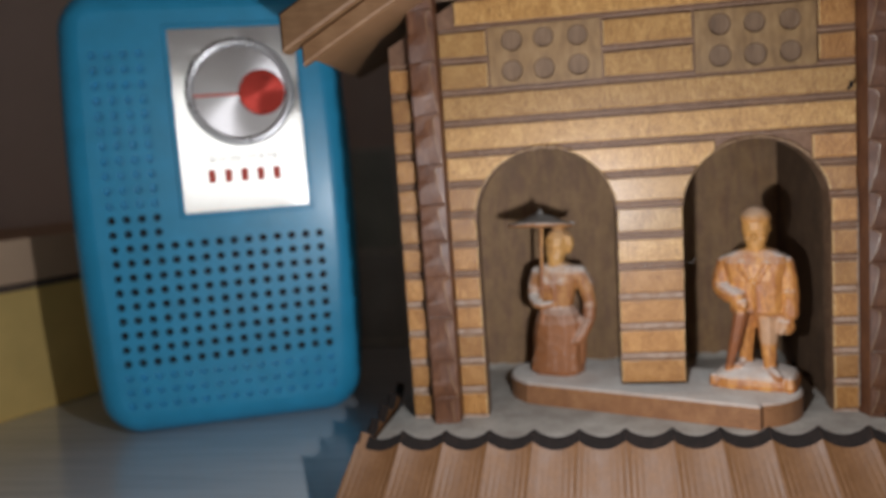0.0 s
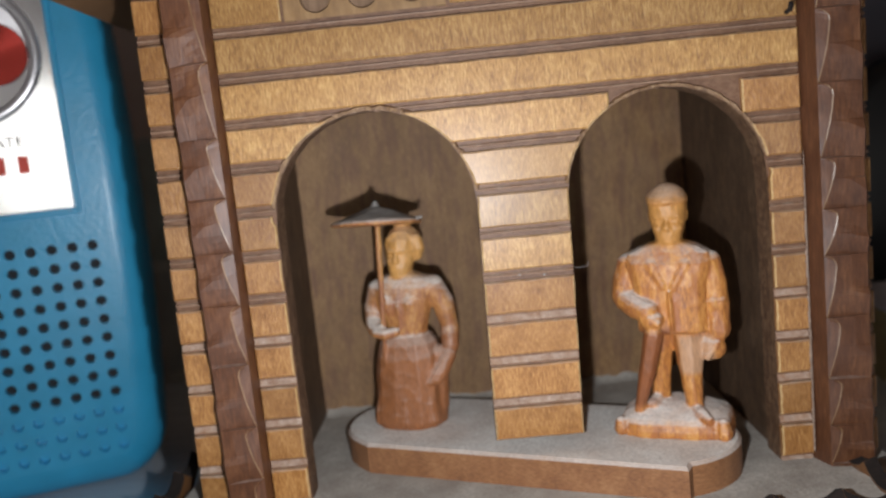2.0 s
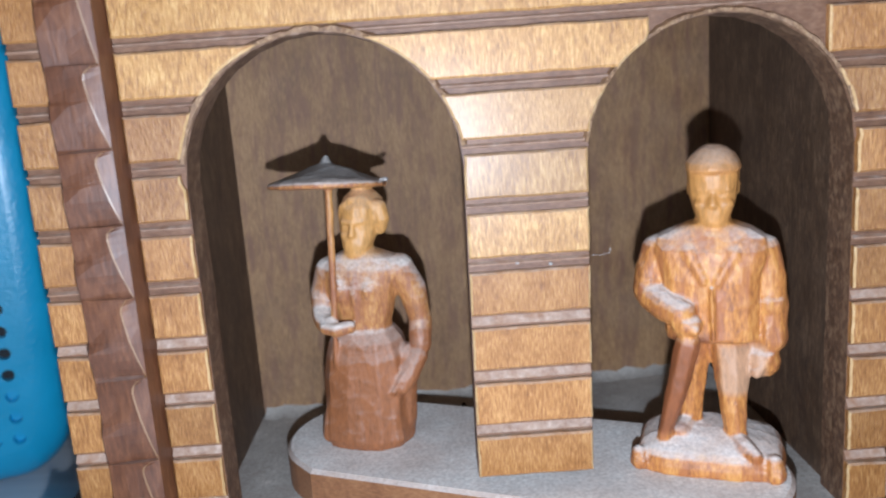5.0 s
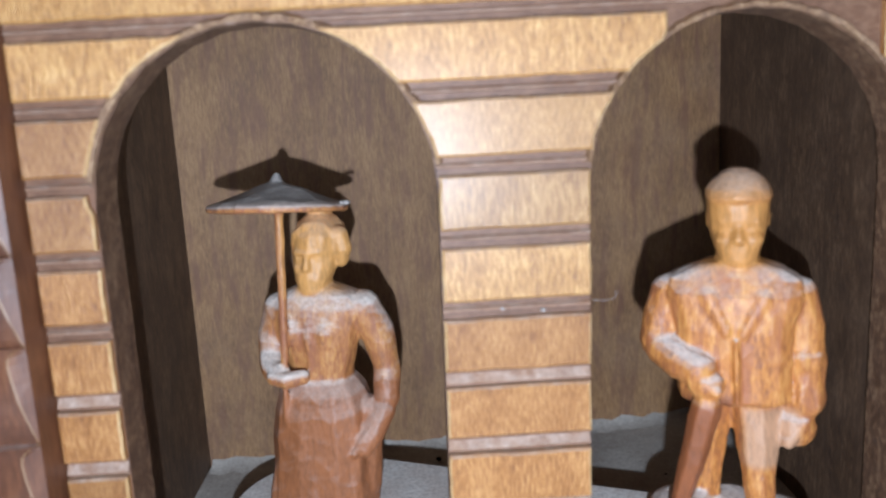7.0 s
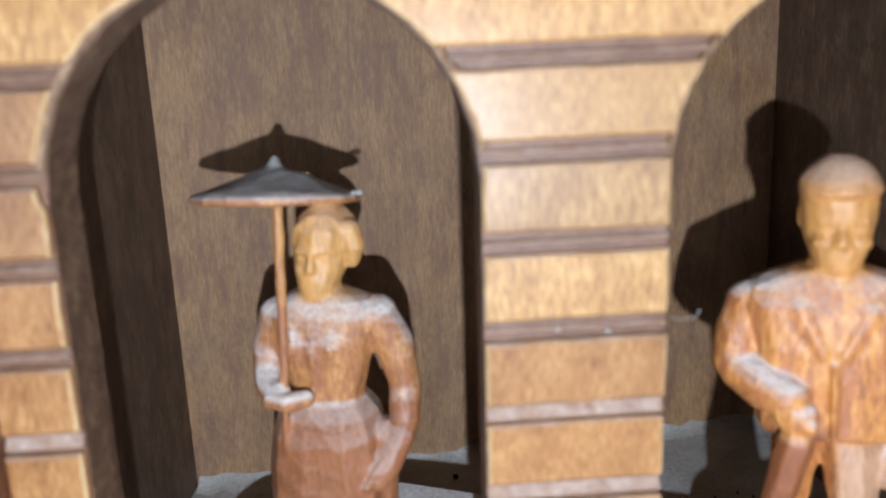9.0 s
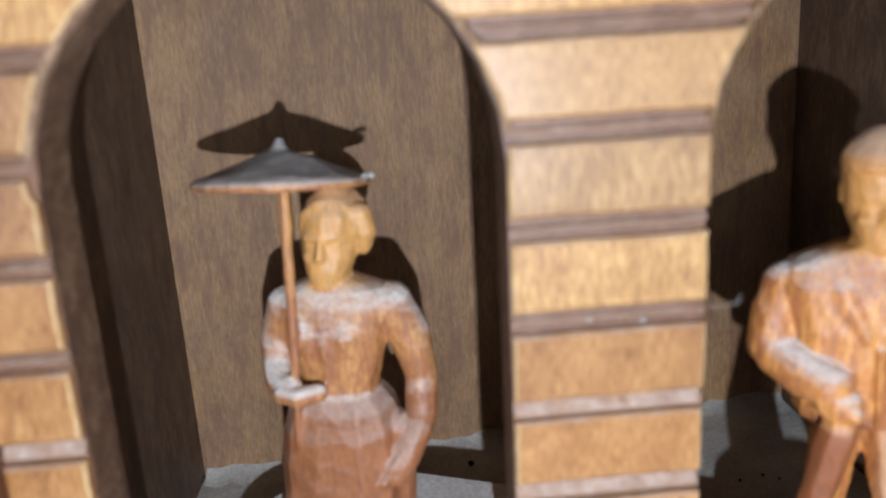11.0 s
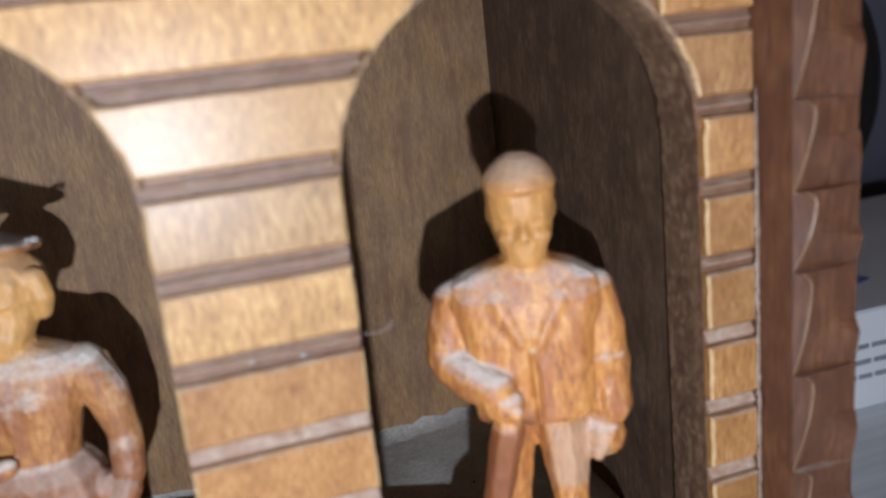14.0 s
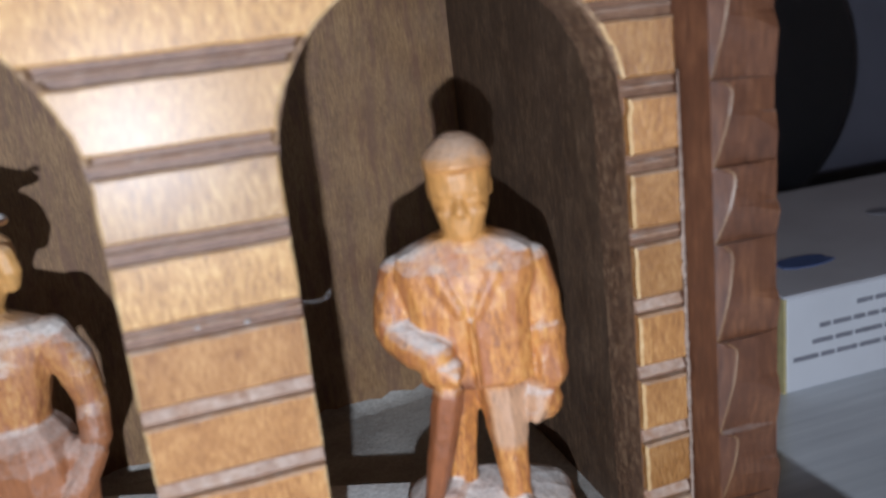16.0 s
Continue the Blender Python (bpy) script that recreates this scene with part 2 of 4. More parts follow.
# ---- mesh helpers (all lengths in millimetres, turned to metres when linked) ----
def link(name, bm, mats, parent=None, label="", smooth=False, at=None):
    me = bpy.data.meshes.new(name)
    bmesh.ops.recalc_face_normals(bm, faces=bm.faces)
    bmesh.ops.scale(bm, vec=(MM, MM, MM), verts=bm.verts)
    bm.to_mesh(me)
    bm.free()
    for m in mats if isinstance(mats, (list, tuple)) else [mats]:
        me.materials.append(m)
    if smooth:
        for p in me.polygons:
            p.use_smooth = True
    ob = new(name, me)
    if at is not None:
        ob.matrix_basis = at
    if parent is not None:
        ob.parent = parent
    if label:
        ob["label"] = label
    return ob


def thing(name, label, category, at=None, group="", kind=""):
    ob = new(name)
    ob.empty_display_size = 0.01
    if at is not None:
        ob.matrix_basis = at
    return tagged(ob, label, category, group, kind)


def prism(bm, poly, axis, a, b, bevel=0.0, mat=0):
    """A prism over a polygon. axis 'y': poly in (x, z), front at a, back at b; axis 'z': poly in (x, y), top at a, foot at b;
    axis 'x': poly in (y, z). bevel: the front face is drawn in by that much."""
    def put(p, h):
        return {"y": (p[0], h, p[1]), "z": (p[0], p[1], h), "x": (h, p[0], p[1])}[axis]
    n = len(poly)
    cx, cy = sum(p[0] for p in poly) / n, sum(p[1] for p in poly) / n
    rings = []
    sgn = 1 if b > a else -1
    if bevel:
        inner = []
        for i, p in enumerate(poly):
            q0, q1 = poly[i - 1], poly[(i + 1) % n]
            d0 = Vector((p[0] - q0[0], p[1] - q0[1]))
            d1 = Vector((q1[0] - p[0], q1[1] - p[1]))
            if d0.length < 1e-9 or d1.length < 1e-9:
                inner.append(p)
                continue
            n0, n1 = Vector((-d0.y, d0.x)).normalized(), Vector((-d1.y, d1.x)).normalized()
            mid = n0 + n1
            mid = mid / max(mid.length_squared / 2, 0.4)
            inner.append((p[0] + mid.x * bevel, p[1] + mid.y * bevel))
        area = sum(poly[i - 1][0] * poly[i][1] - poly[i][0] * poly[i - 1][1] for i in range(n))
        if area < 0:
            inner = [(2 * p[0] - q[0], 2 * p[1] - q[1]) for p, q in zip(poly, inner)]
        rings.append([bm.verts.new(put(p, a)) for p in inner])
        rings.append([bm.verts.new(put(p, a + sgn * bevel)) for p in poly])
    else:
        rings.append([bm.verts.new(put(p, a)) for p in poly])
    rings.append([bm.verts.new(put(p, b)) for p in poly])
    fs = [bm.faces.new(rings[0]), bm.faces.new(rings[-1])]
    for r0, r1 in zip(rings, rings[1:]):
        for i in range(n):
            fs.append(bm.faces.new((r0[i - 1], r0[i], r1[i], r1[i - 1])))
    for f in fs:
        f.material_index = mat
    return fs


def box(bm, x0, x1, y0, y1, z0, z1, bevel=0.0, mat=0):
    return prism(bm, [(x0, z0), (x1, z0), (x1, z1), (x0, z1)], "y", y0, y1, bevel, mat)


def loft(bm, rows, n=16, power=2.0, mat=0):
    """Closed body through rows of (x, y, z, half width, half depth)."""
    rings = []
    for x, y, z, rx, ry in rows:
        ring = []
        for i in range(n):
            a = 2 * math.pi * i / n
            c, s = math.cos(a), math.sin(a)
            ring.append(bm.verts.new((x + rx * math.copysign(abs(c) ** (2 / power), c), y + ry * math.copysign(abs(s) ** (2 / power), s), z)))
        rings.append(ring)
    fs = [bm.faces.new(rings[0]), bm.faces.new(rings[-1])]
    for r0, r1 in zip(rings, rings[1:]):
        for i in range(n):
            fs.append(bm.faces.new((r0[i - 1], r0[i], r1[i], r1[i - 1])))
    for f in fs:
        f.material_index = mat
    return fs


def limb(bm, pts, n=10, mat=0, flat=1.0):
    """A tapered, round-ended limb through (x, y, z, radius) points."""
    ps = [Vector(p[:3]) for p in pts]
    rs = [p[3] for p in pts]
    d0, d1 = (ps[1] - ps[0]).normalized(), (ps[-1] - ps[-2]).normalized()
    ps = [ps[0] - d0 * rs[0] * 0.75, ps[0] - d0 * rs[0] * 0.4] + ps + [ps[-1] + d1 * rs[-1] * 0.4, ps[-1] + d1 * rs[-1] * 0.75]
    rs = [rs[0] * 0.45, rs[0] * 0.85] + rs + [rs[-1] * 0.85, rs[-1] * 0.45]
    rings = []
    for k, (p, r) in enumerate(zip(ps, rs)):
        d = (ps[min(k + 1, len(ps) - 1)] - ps[max(k - 1, 0)]).normalized()
        side = d.cross(Vector((0, 1, 0)))
        side = side.normalized() if side.length > 0.1 else Vector((1, 0, 0))
        up = side.cross(d).normalized()
        rings.append([bm.verts.new(p + side * (r * math.cos(2 * math.pi * i / n)) + up * (r * flat * math.sin(2 * math.pi * i / n))) for i in range(n)])
    fs = [bm.faces.new(rings[0]), bm.faces.new(rings[-1])]
    for r0, r1 in zip(rings, rings[1:]):
        for i in range(n):
            fs.append(bm.faces.new((r0[i - 1], r0[i], r1[i], r1[i - 1])))
    for f in fs:
        f.material_index = mat
    return fs


def ball(bm, c, r, n=10, mat=0):
    rows = []
    for i in range(7):
        a = -math.pi / 2 * 0.93 + math.pi * 0.93 * i / 6
        rows.append((c[0], c[1], c[2] + r[2] * math.sin(a), r[0] * math.cos(a), r[1] * math.cos(a)))
    return loft(bm, rows, n, mat=mat)


# ---- the setting ----
TABLE_Z = 8.0

# ---- the weather house ----
FRONT = 177.0      # face of the planks
PITCH = 6.73       # height of one plank row
MIDX = 23.8


def groove_z(k):
    return 66.1 - PITCH * (k - 2)


A1 = (1.75, 70.9, 15.45)    # arch: middle, spring height, radius
A2 = (46.1, 70.4, 15.05)
POST_FOOT = 33.0
FLOOR_Z = 25.6
IN_L, IN_R = -18.2, 62.0


def arc(a, a0, a1, n=14):
    return [(a[0] + a[2] * math.cos(radians(a0 + (a1 - a0) * i / n)), a[1] + a[2] * math.sin(radians(a0 + (a1 - a0) * i / n))) for i in range(n + 1)]


def arch_x(a, z, side):
    """Where an arch's edge lies at a height, on its left (-1) or right (1)."""
    if z <= a[1]:
        lean = 0.014 * (a[1] - z) if (a is A1) == (side > 0) else 0.0       # the short post leans a little
        return a[0] + side * a[2] - lean
    h = min(z - a[1], a[2])
    return a[0] + side * math.sqrt(max(a[2] ** 2 - h * h, 0))


house = thing("weather_house", "carved varnished wooden weather house with log walls and two arched doorways", "weather house", Matrix.Translation((0, 0, TABLE_Z * MM)))
HM = Matrix.Translation((0, 0, -TABLE_Z * MM))


def hpart(name, bm, mat, label="", smooth=False, parent=None):
    ob = link(name, bm, mat, parent or house, label, smooth)
    if parent is None:
        ob.matrix_basis = HM
    return ob


EAVE_X, EAVE_Z, SLOPE = 64.0, 106.5, math.tan(radians(29))


def roof_z(x):
    return EAVE_Z + (EAVE_X - abs(x - MIDX)) * SLOPE


# the front panel, cut through by both doorways, which join under the short post
bm = bmesh.new()
outline = [(-31, 20), (-31, roof_z(-31) - 1), (MIDX, roof_z(MIDX) - 1), (76.0, roof_z(76.0) - 1), (76.0, 20), (A2[0] + A2[2], 20)]
outline += arc(A2, 0, 180) + [(arch_x(A2, POST_FOOT, -1), POST_FOOT), (arch_x(A1, POST_FOOT, 1), POST_FOOT)] + arc(A1, 0, 180) + [(A1[0] - A1[2], 20)]
fs = prism(bm, outline, "y", FRONT + 1.0, FRONT + 6.6)
for f in fs[2:]:
    f.material_index = 1
hpart("front_panel", bm, [GROOVE, EDGE], "dark grooved front panel with two arched openings")

# fillets that run along the middle of every groove
rng = random.Random(4)


def run_strips(x0, x1, z, both=True):
    """Stretches of a horizontal line that lie on the panel."""
    cuts = [(x0, x1)]
    for a in (A1, A2):
        if z < a[1] + a[2]:
            l, r = arch_x(a, z, -1) - 0.05, arch_x(a, z, 1) + 0.05
            new_cuts = []
            for p, q in cuts:
                if q <= l or p >= r:
                    new_cuts.append((p, q))
                else:
                    if p < l:
                        new_cuts.append((p, l))
                    if q > r:
                        new_cuts.append((r, q))
            cuts = new_cuts
    if z < POST_FOOT:
        cuts = [(p, q) for p, q in cuts if not (p > A1[0] and q < A2[0])]
    return [(p, q) for p, q in cuts if q - p > 0.6]


WIN = [(-8.6, 15.4, 100.4, 113.0), (34.6, 58.6, 99.6, 112.4)]
BANDS = [(-31.0, -25.7), (-19.5, 66.1), (73.7, 76.0)]
for k in range(-8, 9):
    z = groove_z(k)
    for bx0, bx1 in BANDS:
        for p, q in run_strips(bx0, bx1, z):
            if k == -4 and bx0 == BANDS[1][0]:
                spans = [(bx0, WIN[0][0]), (WIN[0][1], WIN[1][0]), (WIN[1][1], bx1)]
            else:
                spans = [(p, q)]
            for s0, s1 in spans:
                if z > roof_z((s0 + s1) / 2) - 6:
                    continue
                b2 = bmesh.new()
                low = (0.0, 0.0) if z > 57 else (0.42, 0.18)          # lower down the ridge is cut flatter and holds more dust
                prism(b2, [(FRONT + 1.05, z - 0.24 - low[0]), (FRONT + 0.5, z - 0.1 - low[0]), (FRONT + 0.46, z + 0.04 - low[0]), (FRONT + 1.05, z + 0.3 + low[1])], "x", s0, s1)
                hpart("groove_fillet", b2, RIDGE)

# the planks, row by row
GAP = 0.86


def plank(poly):
    worn = []
    for i, q in enumerate(poly):                      # long edges are never quite straight
        p = poly[i - 1]
        n = int(abs(q[0] - p[0]) / 2.2) if abs(q[0] - p[0]) > 4 else 1
        for k in range(1, n):
            worn.append((p[0] + (q[0] - p[0]) * k / n, p[1] + (q[1] - p[1]) * k / n + rng.uniform(-0.07, 0.07)))
        worn.append(q)
    poly = worn
    b2 = bmesh.new()
    lift = rng.uniform(-0.08, 0.1)
    fs = prism(b2, poly, "y", FRONT + lift, FRONT + 1.05, 0.22)
    for i, f in enumerate(fs[2:2 + len(poly)]):       # doorway edges: rubbed bare, and the torchlight they catch painted in paler
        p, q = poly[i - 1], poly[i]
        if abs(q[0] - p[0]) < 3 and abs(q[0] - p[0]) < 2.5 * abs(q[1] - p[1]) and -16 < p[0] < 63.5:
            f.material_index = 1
    hpart("plank", b2, [AMBER if poly[0][1] < (64 if poly[0][0] < 0 else 60) or max(p[0] for p in poly) - min(p[0] for p in poly) < 9 else PLANK, WORN_LIT])


def edge_pts(a, side, z0, z1):
    """A plank's end along a doorway: clean beside the straight part, chipped back round the arch."""
    out = []
    for i in range(7):
        z = z0 + (z1 - z0) * i / 6
        chip = rng.uniform(0.0, 0.12) if z < a[1] else rng.uniform(0.05, 0.3) + (0.25 if a is A1 and side < 0 else 0.0)
        out.append((arch_x(a, z, side) + side * chip, z))
    return out


for k in range(-8, 9):
    z0, z1 = groove_z(k) + GAP, groove_z(k - 1) - GAP
    j = lambda: rng.uniform(-0.15, 0.15)
    for bx0, bx1 in (BANDS[0], BANDS[2]):
        if z1 < roof_z(bx0 if bx0 < 0 else bx1) - 2:
            zz0 = max(z0, 21)
            plank([(bx0, zz0 + j()), (bx1, zz0 + j()), (bx1, z1 + j()), (bx0, z1 + j())])
    x0, x1 = BANDS[1]
    if z0 > A1[1] + A1[2] - 1.5:
        spans = [(x0, x1)]
        if groove_z(k) > 98 and groove_z(k) < 110:
            spans = [(x0, WIN[0][0] - 0.5), (WIN[0][1] + 0.5, WIN[1][0] - 0.5), (WIN[1][1] + 0.5, x1)]
        for s0, s1 in spans:
            lim = EAVE_X - max(0, z1 + 1 - EAVE_Z) / SLOPE
            s0, s1 = max(s0, MIDX - lim), min(s1, MIDX + lim)
            if s1 - s0 > 1:
                plank([(s0, z0 + j()), (s1, z0 + j()), (s1, z1 + j()), (s0, z1 + j())])
    else:
        # beside the first doorway
        plank([(x0, z0)] + edge_pts(A1, -1, z0, z1) + [(x0, z1)])
        # between the doorways
        if z1 > POST_FOOT:
            lo = max(z0, POST_FOOT)
            right = edge_pts(A2, -1, lo, z1)
            if z1 > 80 and z0 > 78:
                right = [(min(p[0], 38.0), p[1]) for p in right]
            plank(edge_pts(A1, 1, lo, z1)[::-1] + right)
        # beside the second doorway
        left = edge_pts(A2, 1, z0, z1)
        if z1 > 80 and z0 > 78:
            left = [(max(p[0], 57.6), p[1]) for p in left]
        plank(left[::-1] + [(x1, z0 + j()), (x1, z1 + j())])


# the ragged rim that the saw left round each arch
def arch_rim(a, a0, a1, wide):
    b2 = bmesh.new()
    rows = []
    n = int((a1 - a0) / 2.5)
    for i in range(n + 1):
        t = radians(a0 + (a1 - a0) * i / n)
        w = wide * rng.uniform(0.55, 1.1)
        rows.append([b2.verts.new((a[0] + r * math.cos(t), FRONT + d, a[1] + r * math.sin(t))) for r, d in ((a[2] + 0.02, 1.02), (a[2] + 0.02, rng.uniform(0.35, 0.6)), (a[2] + w, rng.uniform(0.15, 0.4)), (a[2] + w + 0.3, 1.02))])
    for q0, q1 in zip(rows, rows[1:]):
        for i in range(4):
            b2.faces.new((q0[i - 1], q0[i], q1[i], q1[i - 1]))
    b2.faces.new(rows[0])
    b2.faces.new(rows[-1])
    hpart("arch_rim", b2, RIM, "ragged pale rim round the arch")


arch_rim(A1, 8, 172, 0.62)
arch_rim(A2, 14, 172, 0.45)

# shuttered windows: slabs with six drilled hollows
def drilled(name, x0, x1, z0, z1):
    b2 = bmesh.new()
    cw, ch = (x1 - x0) / 3.45, (z1 - z0) / 2
    ox = (x1 - x0 - 3 * cw) / 2
    n = 24
    for i in range(3):
        for jj in range(2):
            cx0, cz0 = x0 + ox + i * cw, z0 + jj * ch
            cx, cz = cx0 + cw / 2 + rng.uniform(-0.2, 0.2), cz0 + ch / 2 + rng.uniform(-0.2, 0.2)
            r = 2.25 + rng.uniform(-0.1, 0.1)
            sq, c0, c1, c2 = [], [], [], []
            corner_a = math.atan2(ch, cw)
            ways = sorted([2 * math.pi * t / 20 for t in range(20)] + [corner_a, math.pi - corner_a, math.pi + corner_a, 2 * math.pi - corner_a])
            for a in ways:
                c, s = math.cos(a), math.sin(a)
                m = max(abs(c) / (cw / 2), abs(s) / (ch / 2))
                sq.append(b2.verts.new((cx0 + cw / 2 + c / m, FRONT + 0.12, cz0 + ch / 2 + s / m)))
                c0.append(b2.verts.new((cx + r * c, FRONT + 0.12, cz + r * s)))
                c1.append(b2.verts.new((cx + r * 0.93 * c, FRONT + 0.95, cz + r * 0.93 * s)))
                c2.append(b2.verts.new((cx + r * 0.6 * c, FRONT + 0.98, cz + r * 0.6 * s)))
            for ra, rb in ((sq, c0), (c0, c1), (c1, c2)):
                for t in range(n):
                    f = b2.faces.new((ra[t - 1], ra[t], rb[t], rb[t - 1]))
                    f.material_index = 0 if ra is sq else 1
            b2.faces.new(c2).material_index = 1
    bmesh.ops.remove_doubles(b2, verts=b2.verts, dist=0.01)
    box(b2, x0, x0 + ox, FRONT + 0.12, FRONT + 1.02, z0, z1)
    box(b2, x1 - ox, x1, FRONT + 0.12, FRONT + 1.02, z0, z1)
    bmesh.ops.remove_doubles(b2, verts=b2.verts, dist=0.01)
    return hpart(name, b2, [SHUTTER, HOLLOW_SHADE], "dusty wooden shutter slab with six drilled hollows")


MAUVE_DUST = plain("mauve_dust", (0.30, 0.22, 0.17), 0.9, 0, 0.35, 1800, 0.0001, 3000)
FLUFF = plain("pale_dust_fluff", (0.40, 0.37, 0.34), 0.9, 0, 0.15, 2500)
# darker wood paints the recess shade into the drilled hollows
HOLLOW_SHADE = wood("shaded_hollow_wood", (0.10, 0.055, 0.03), (0.17, 0.10, 0.055), (0.24, 0.15, 0.09), 0.6)
SHUTTER = wood("shutter_wood", (0.15, 0.076, 0.026), (0.235, 0.13, 0.048), (0.33, 0.20, 0.085), 0.55, dust_all=0.04, grain=(900, 900, 200))
for w in WIN:
    drilled("window_shutter", *w)


# the carved corner logs: knife cuts from a ledge down and inwards, one below the other
def log_post(base, edge, outer, ledges, seed):
    """base: where the inner side meets the planks; edge: the inner front edge; outer: the outer side; ledges: their heights, from the top."""
    b2 = bmesh.new()
    r2 = random.Random(seed)
    width = outer - edge
    grid = []
    for top, low in zip(ledges, ledges[1:]):
        h, proud = top - low, r2.uniform(0.8, 1.15)
        knee, wide, slant = r2.uniform(0.42, 0.56), r2.uniform(0.22, 0.31), r2.uniform(-0.5, 0.3)
        hollow = r2.uniform(0.1, 0.3)
        for u in (0.0, 0.02, 0.05, 0.1, 0.17, 0.26, 0.36, knee - 0.02, knee + 0.03, 0.66, 0.78, 0.9, 0.995):
            out = proud * (1 - 0.12 * u / knee) if u < knee else proud * 0.88 * (1 - (u - knee) / (1 - knee)) ** 0.9
            turned = 0.75 * min(max((u - knee) / 0.08, 0.0), 1.0)            # the lower cut is turned towards the doorway
            scoop = wide * min(u / 0.12, 1.0) ** 0.5 * (1 - (max(u - 0.12, 0) / 0.88) ** 1.5)
            z = top - h * u
            tilt = slant * (0.2 + 0.8 * abs(2 * u - 1))
            bend = hollow * math.sin(math.pi * min(u / knee, 1.0))
            pts = [(base, 0.0, 0.0), (edge, 3.75, 0.0), (edge + width * scoop, 3.78 + out * 0.48, 0.25), (edge + width * (scoop + 0.026), 3.8 + out * 0.55, 0.3),
                   (edge + width * (0.5 + scoop * 0.5), 3.6 + out - bend + turned * 0.45, 0.6), (outer - width * 0.05, 3.6 + out * 0.85 + turned, 1.0), (outer, 3.3 + out * 0.6 + turned, 1.0), (outer, 0.0, 1.0)]
            grid.append([b2.verts.new((x, FRONT + 0.9 - d + r2.uniform(-0.008, 0.008), z + tilt * v)) for x, d, v in pts])
    for g0, g1 in zip(grid, grid[1:]):
        for i in range(len(g0)):
            f = b2.faces.new((g0[i - 1], g0[i], g1[i], g1[i - 1]))
            f.material_index = 1 if i == 3 else 0
    b2.faces.new(grid[0])
    b2.faces.new(grid[-1])
    return hpart("corner_log", b2, [LOG, LOG_EDGE], "red-brown carved corner log with a row of knife-cut ledges")


log_post(-19.6, -19.9, -25.7, [138, 128, 117.5, 106.5, 95.5, 84.3, 75.6, 67.5, 59.3, 50.2, 40.3, 31.8, 21.0], 5)
log_post(66.2, 67.4, 73.8, [136, 126, 115.5, 104.5, 94.0, 83.6, 72.9, 65.3, 58.3, 48.9, 39.6, 32.2, 26.1, 20.5], 8)

# dust caught in the corner between the planks and the inner side of one log
r7 = random.Random(33)
for x0, way, z0, z1 in ((66.15, -1, 27, 74),):
    b2 = bmesh.new()
    rows = []
    n = int((z1 - z0) / 0.45)
    for i in range(n + 1):
        z = z0 + (z1 - z0) * i / n
        fade = min(1.0, 4 * (1 - i / n))
        w, d = r7.uniform(0.05, 0.36) * fade + 0.02, r7.uniform(0.04, 0.22) * fade + 0.02
        rows.append([b2.verts.new(p) for p in ((x0, FRONT + 0.35, z), (x0 + way * w, FRONT + 0.02, z), (x0 + way * w * 0.5, FRONT - d * 0.5, z + r7.uniform(-0.1, 0.1)), (x0 - way * 0.03, FRONT - d, z))])
    for q0, q1 in zip(rows, rows[1:]):
        for i in range(4):
            b2.faces.new((q0[i - 1], q0[i], q1[i], q1[i - 1]))
    b2.faces.new(rows[0])
    b2.faces.new(rows[-1])
    hpart("dust_bead", b2, MAUVE_DUST, "pale dust caught beside the log", True)

# nail
b2 = bmesh.new()
limb(b2, [(64.6, FRONT + 0.5, 94.2, 0.35), (64.6, FRONT - 1.2, 94.4, 0.35), (64.6, FRONT - 1.6, 95.2, 0.4)], 8)
hpart("nail", b2, CHAR, "small bent dark nail")

# flecks of dust caught in a groove of the post
r5 = random.Random(12)
for fx, fz, fr in ((22.6, 59.3, 0.17), (26.4, 58.95, 0.18)):
    b2 = bmesh.new()
    ball(b2, (fx, FRONT + 0.55, fz), (fr * r5.uniform(1.0, 1.7), 0.22, fr), 7)
    hpart("dust_fleck", b2, FLUFF)

# a stray fibre that clings to the edge of the post
b2 = bmesh.new()
limb(b2, [(31.0, FRONT + 0.1, 59.75, 0.02), (32.0, FRONT, 59.65, 0.018), (33.0, FRONT - 0.1, 59.85, 0.025), (33.2, FRONT - 0.1, 60.4, 0.035)], 6)
hpart("fibre", b2, FLUFF, "pale hooked fibre")

# chamber behind the doorways
def back_y(x):
    return 220.5 + (x - IN_L) * (228.6 - 220.5) / (IN_R - IN_L)


for nm, plan, z0, z1, mat in (("back_wall", [(IN_L - 5, back_y(IN_L - 5)), (IN_R + 5, back_y(IN_R + 5)), (IN_R + 5, 234), (IN_L - 5, 234)], 20, 104, NICHE),
                              ("left_wall", [(IN_L - 4.5, FRONT + 6.65), (IN_L, FRONT + 6.65), (IN_L, back_y(IN_L) - 0.05), (IN_L - 4.5, back_y(IN_L - 4.5) - 0.05)], 20, 104, SIDE_SHADED),
                              ("right_wall", [(IN_R, FRONT + 6.65), (IN_R + 4.5, FRONT + 6.65), (IN_R + 4.5, back_y(IN_R + 4.5) - 0.05), (IN_R, back_y(IN_R) - 0.05)], 20, 104, SIDE_SHADED),
                              ("inner_ceiling", [(IN_L + 0.05, FRONT + 6.65), (IN_R - 0.05, FRONT + 6.65), (IN_R - 0.05, back_y(IN_R) - 0.1), (IN_L + 0.05, back_y(IN_L) - 0.1)], 98, 101, NICHE)):
    b2 = bmesh.new()
    prism(b2, plan, "z", z1, z0)
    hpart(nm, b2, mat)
b2 = bmesh.new()
prism(b2, [(-37.5, 160.5), (77.5, 160.5), (76, FRONT + 60), (-34, FRONT + 60)], "z", FLOOR_Z, FLOOR_Z - 3.0)
hpart("base_board", b2, FLOOR, "dust-covered wooden base board")


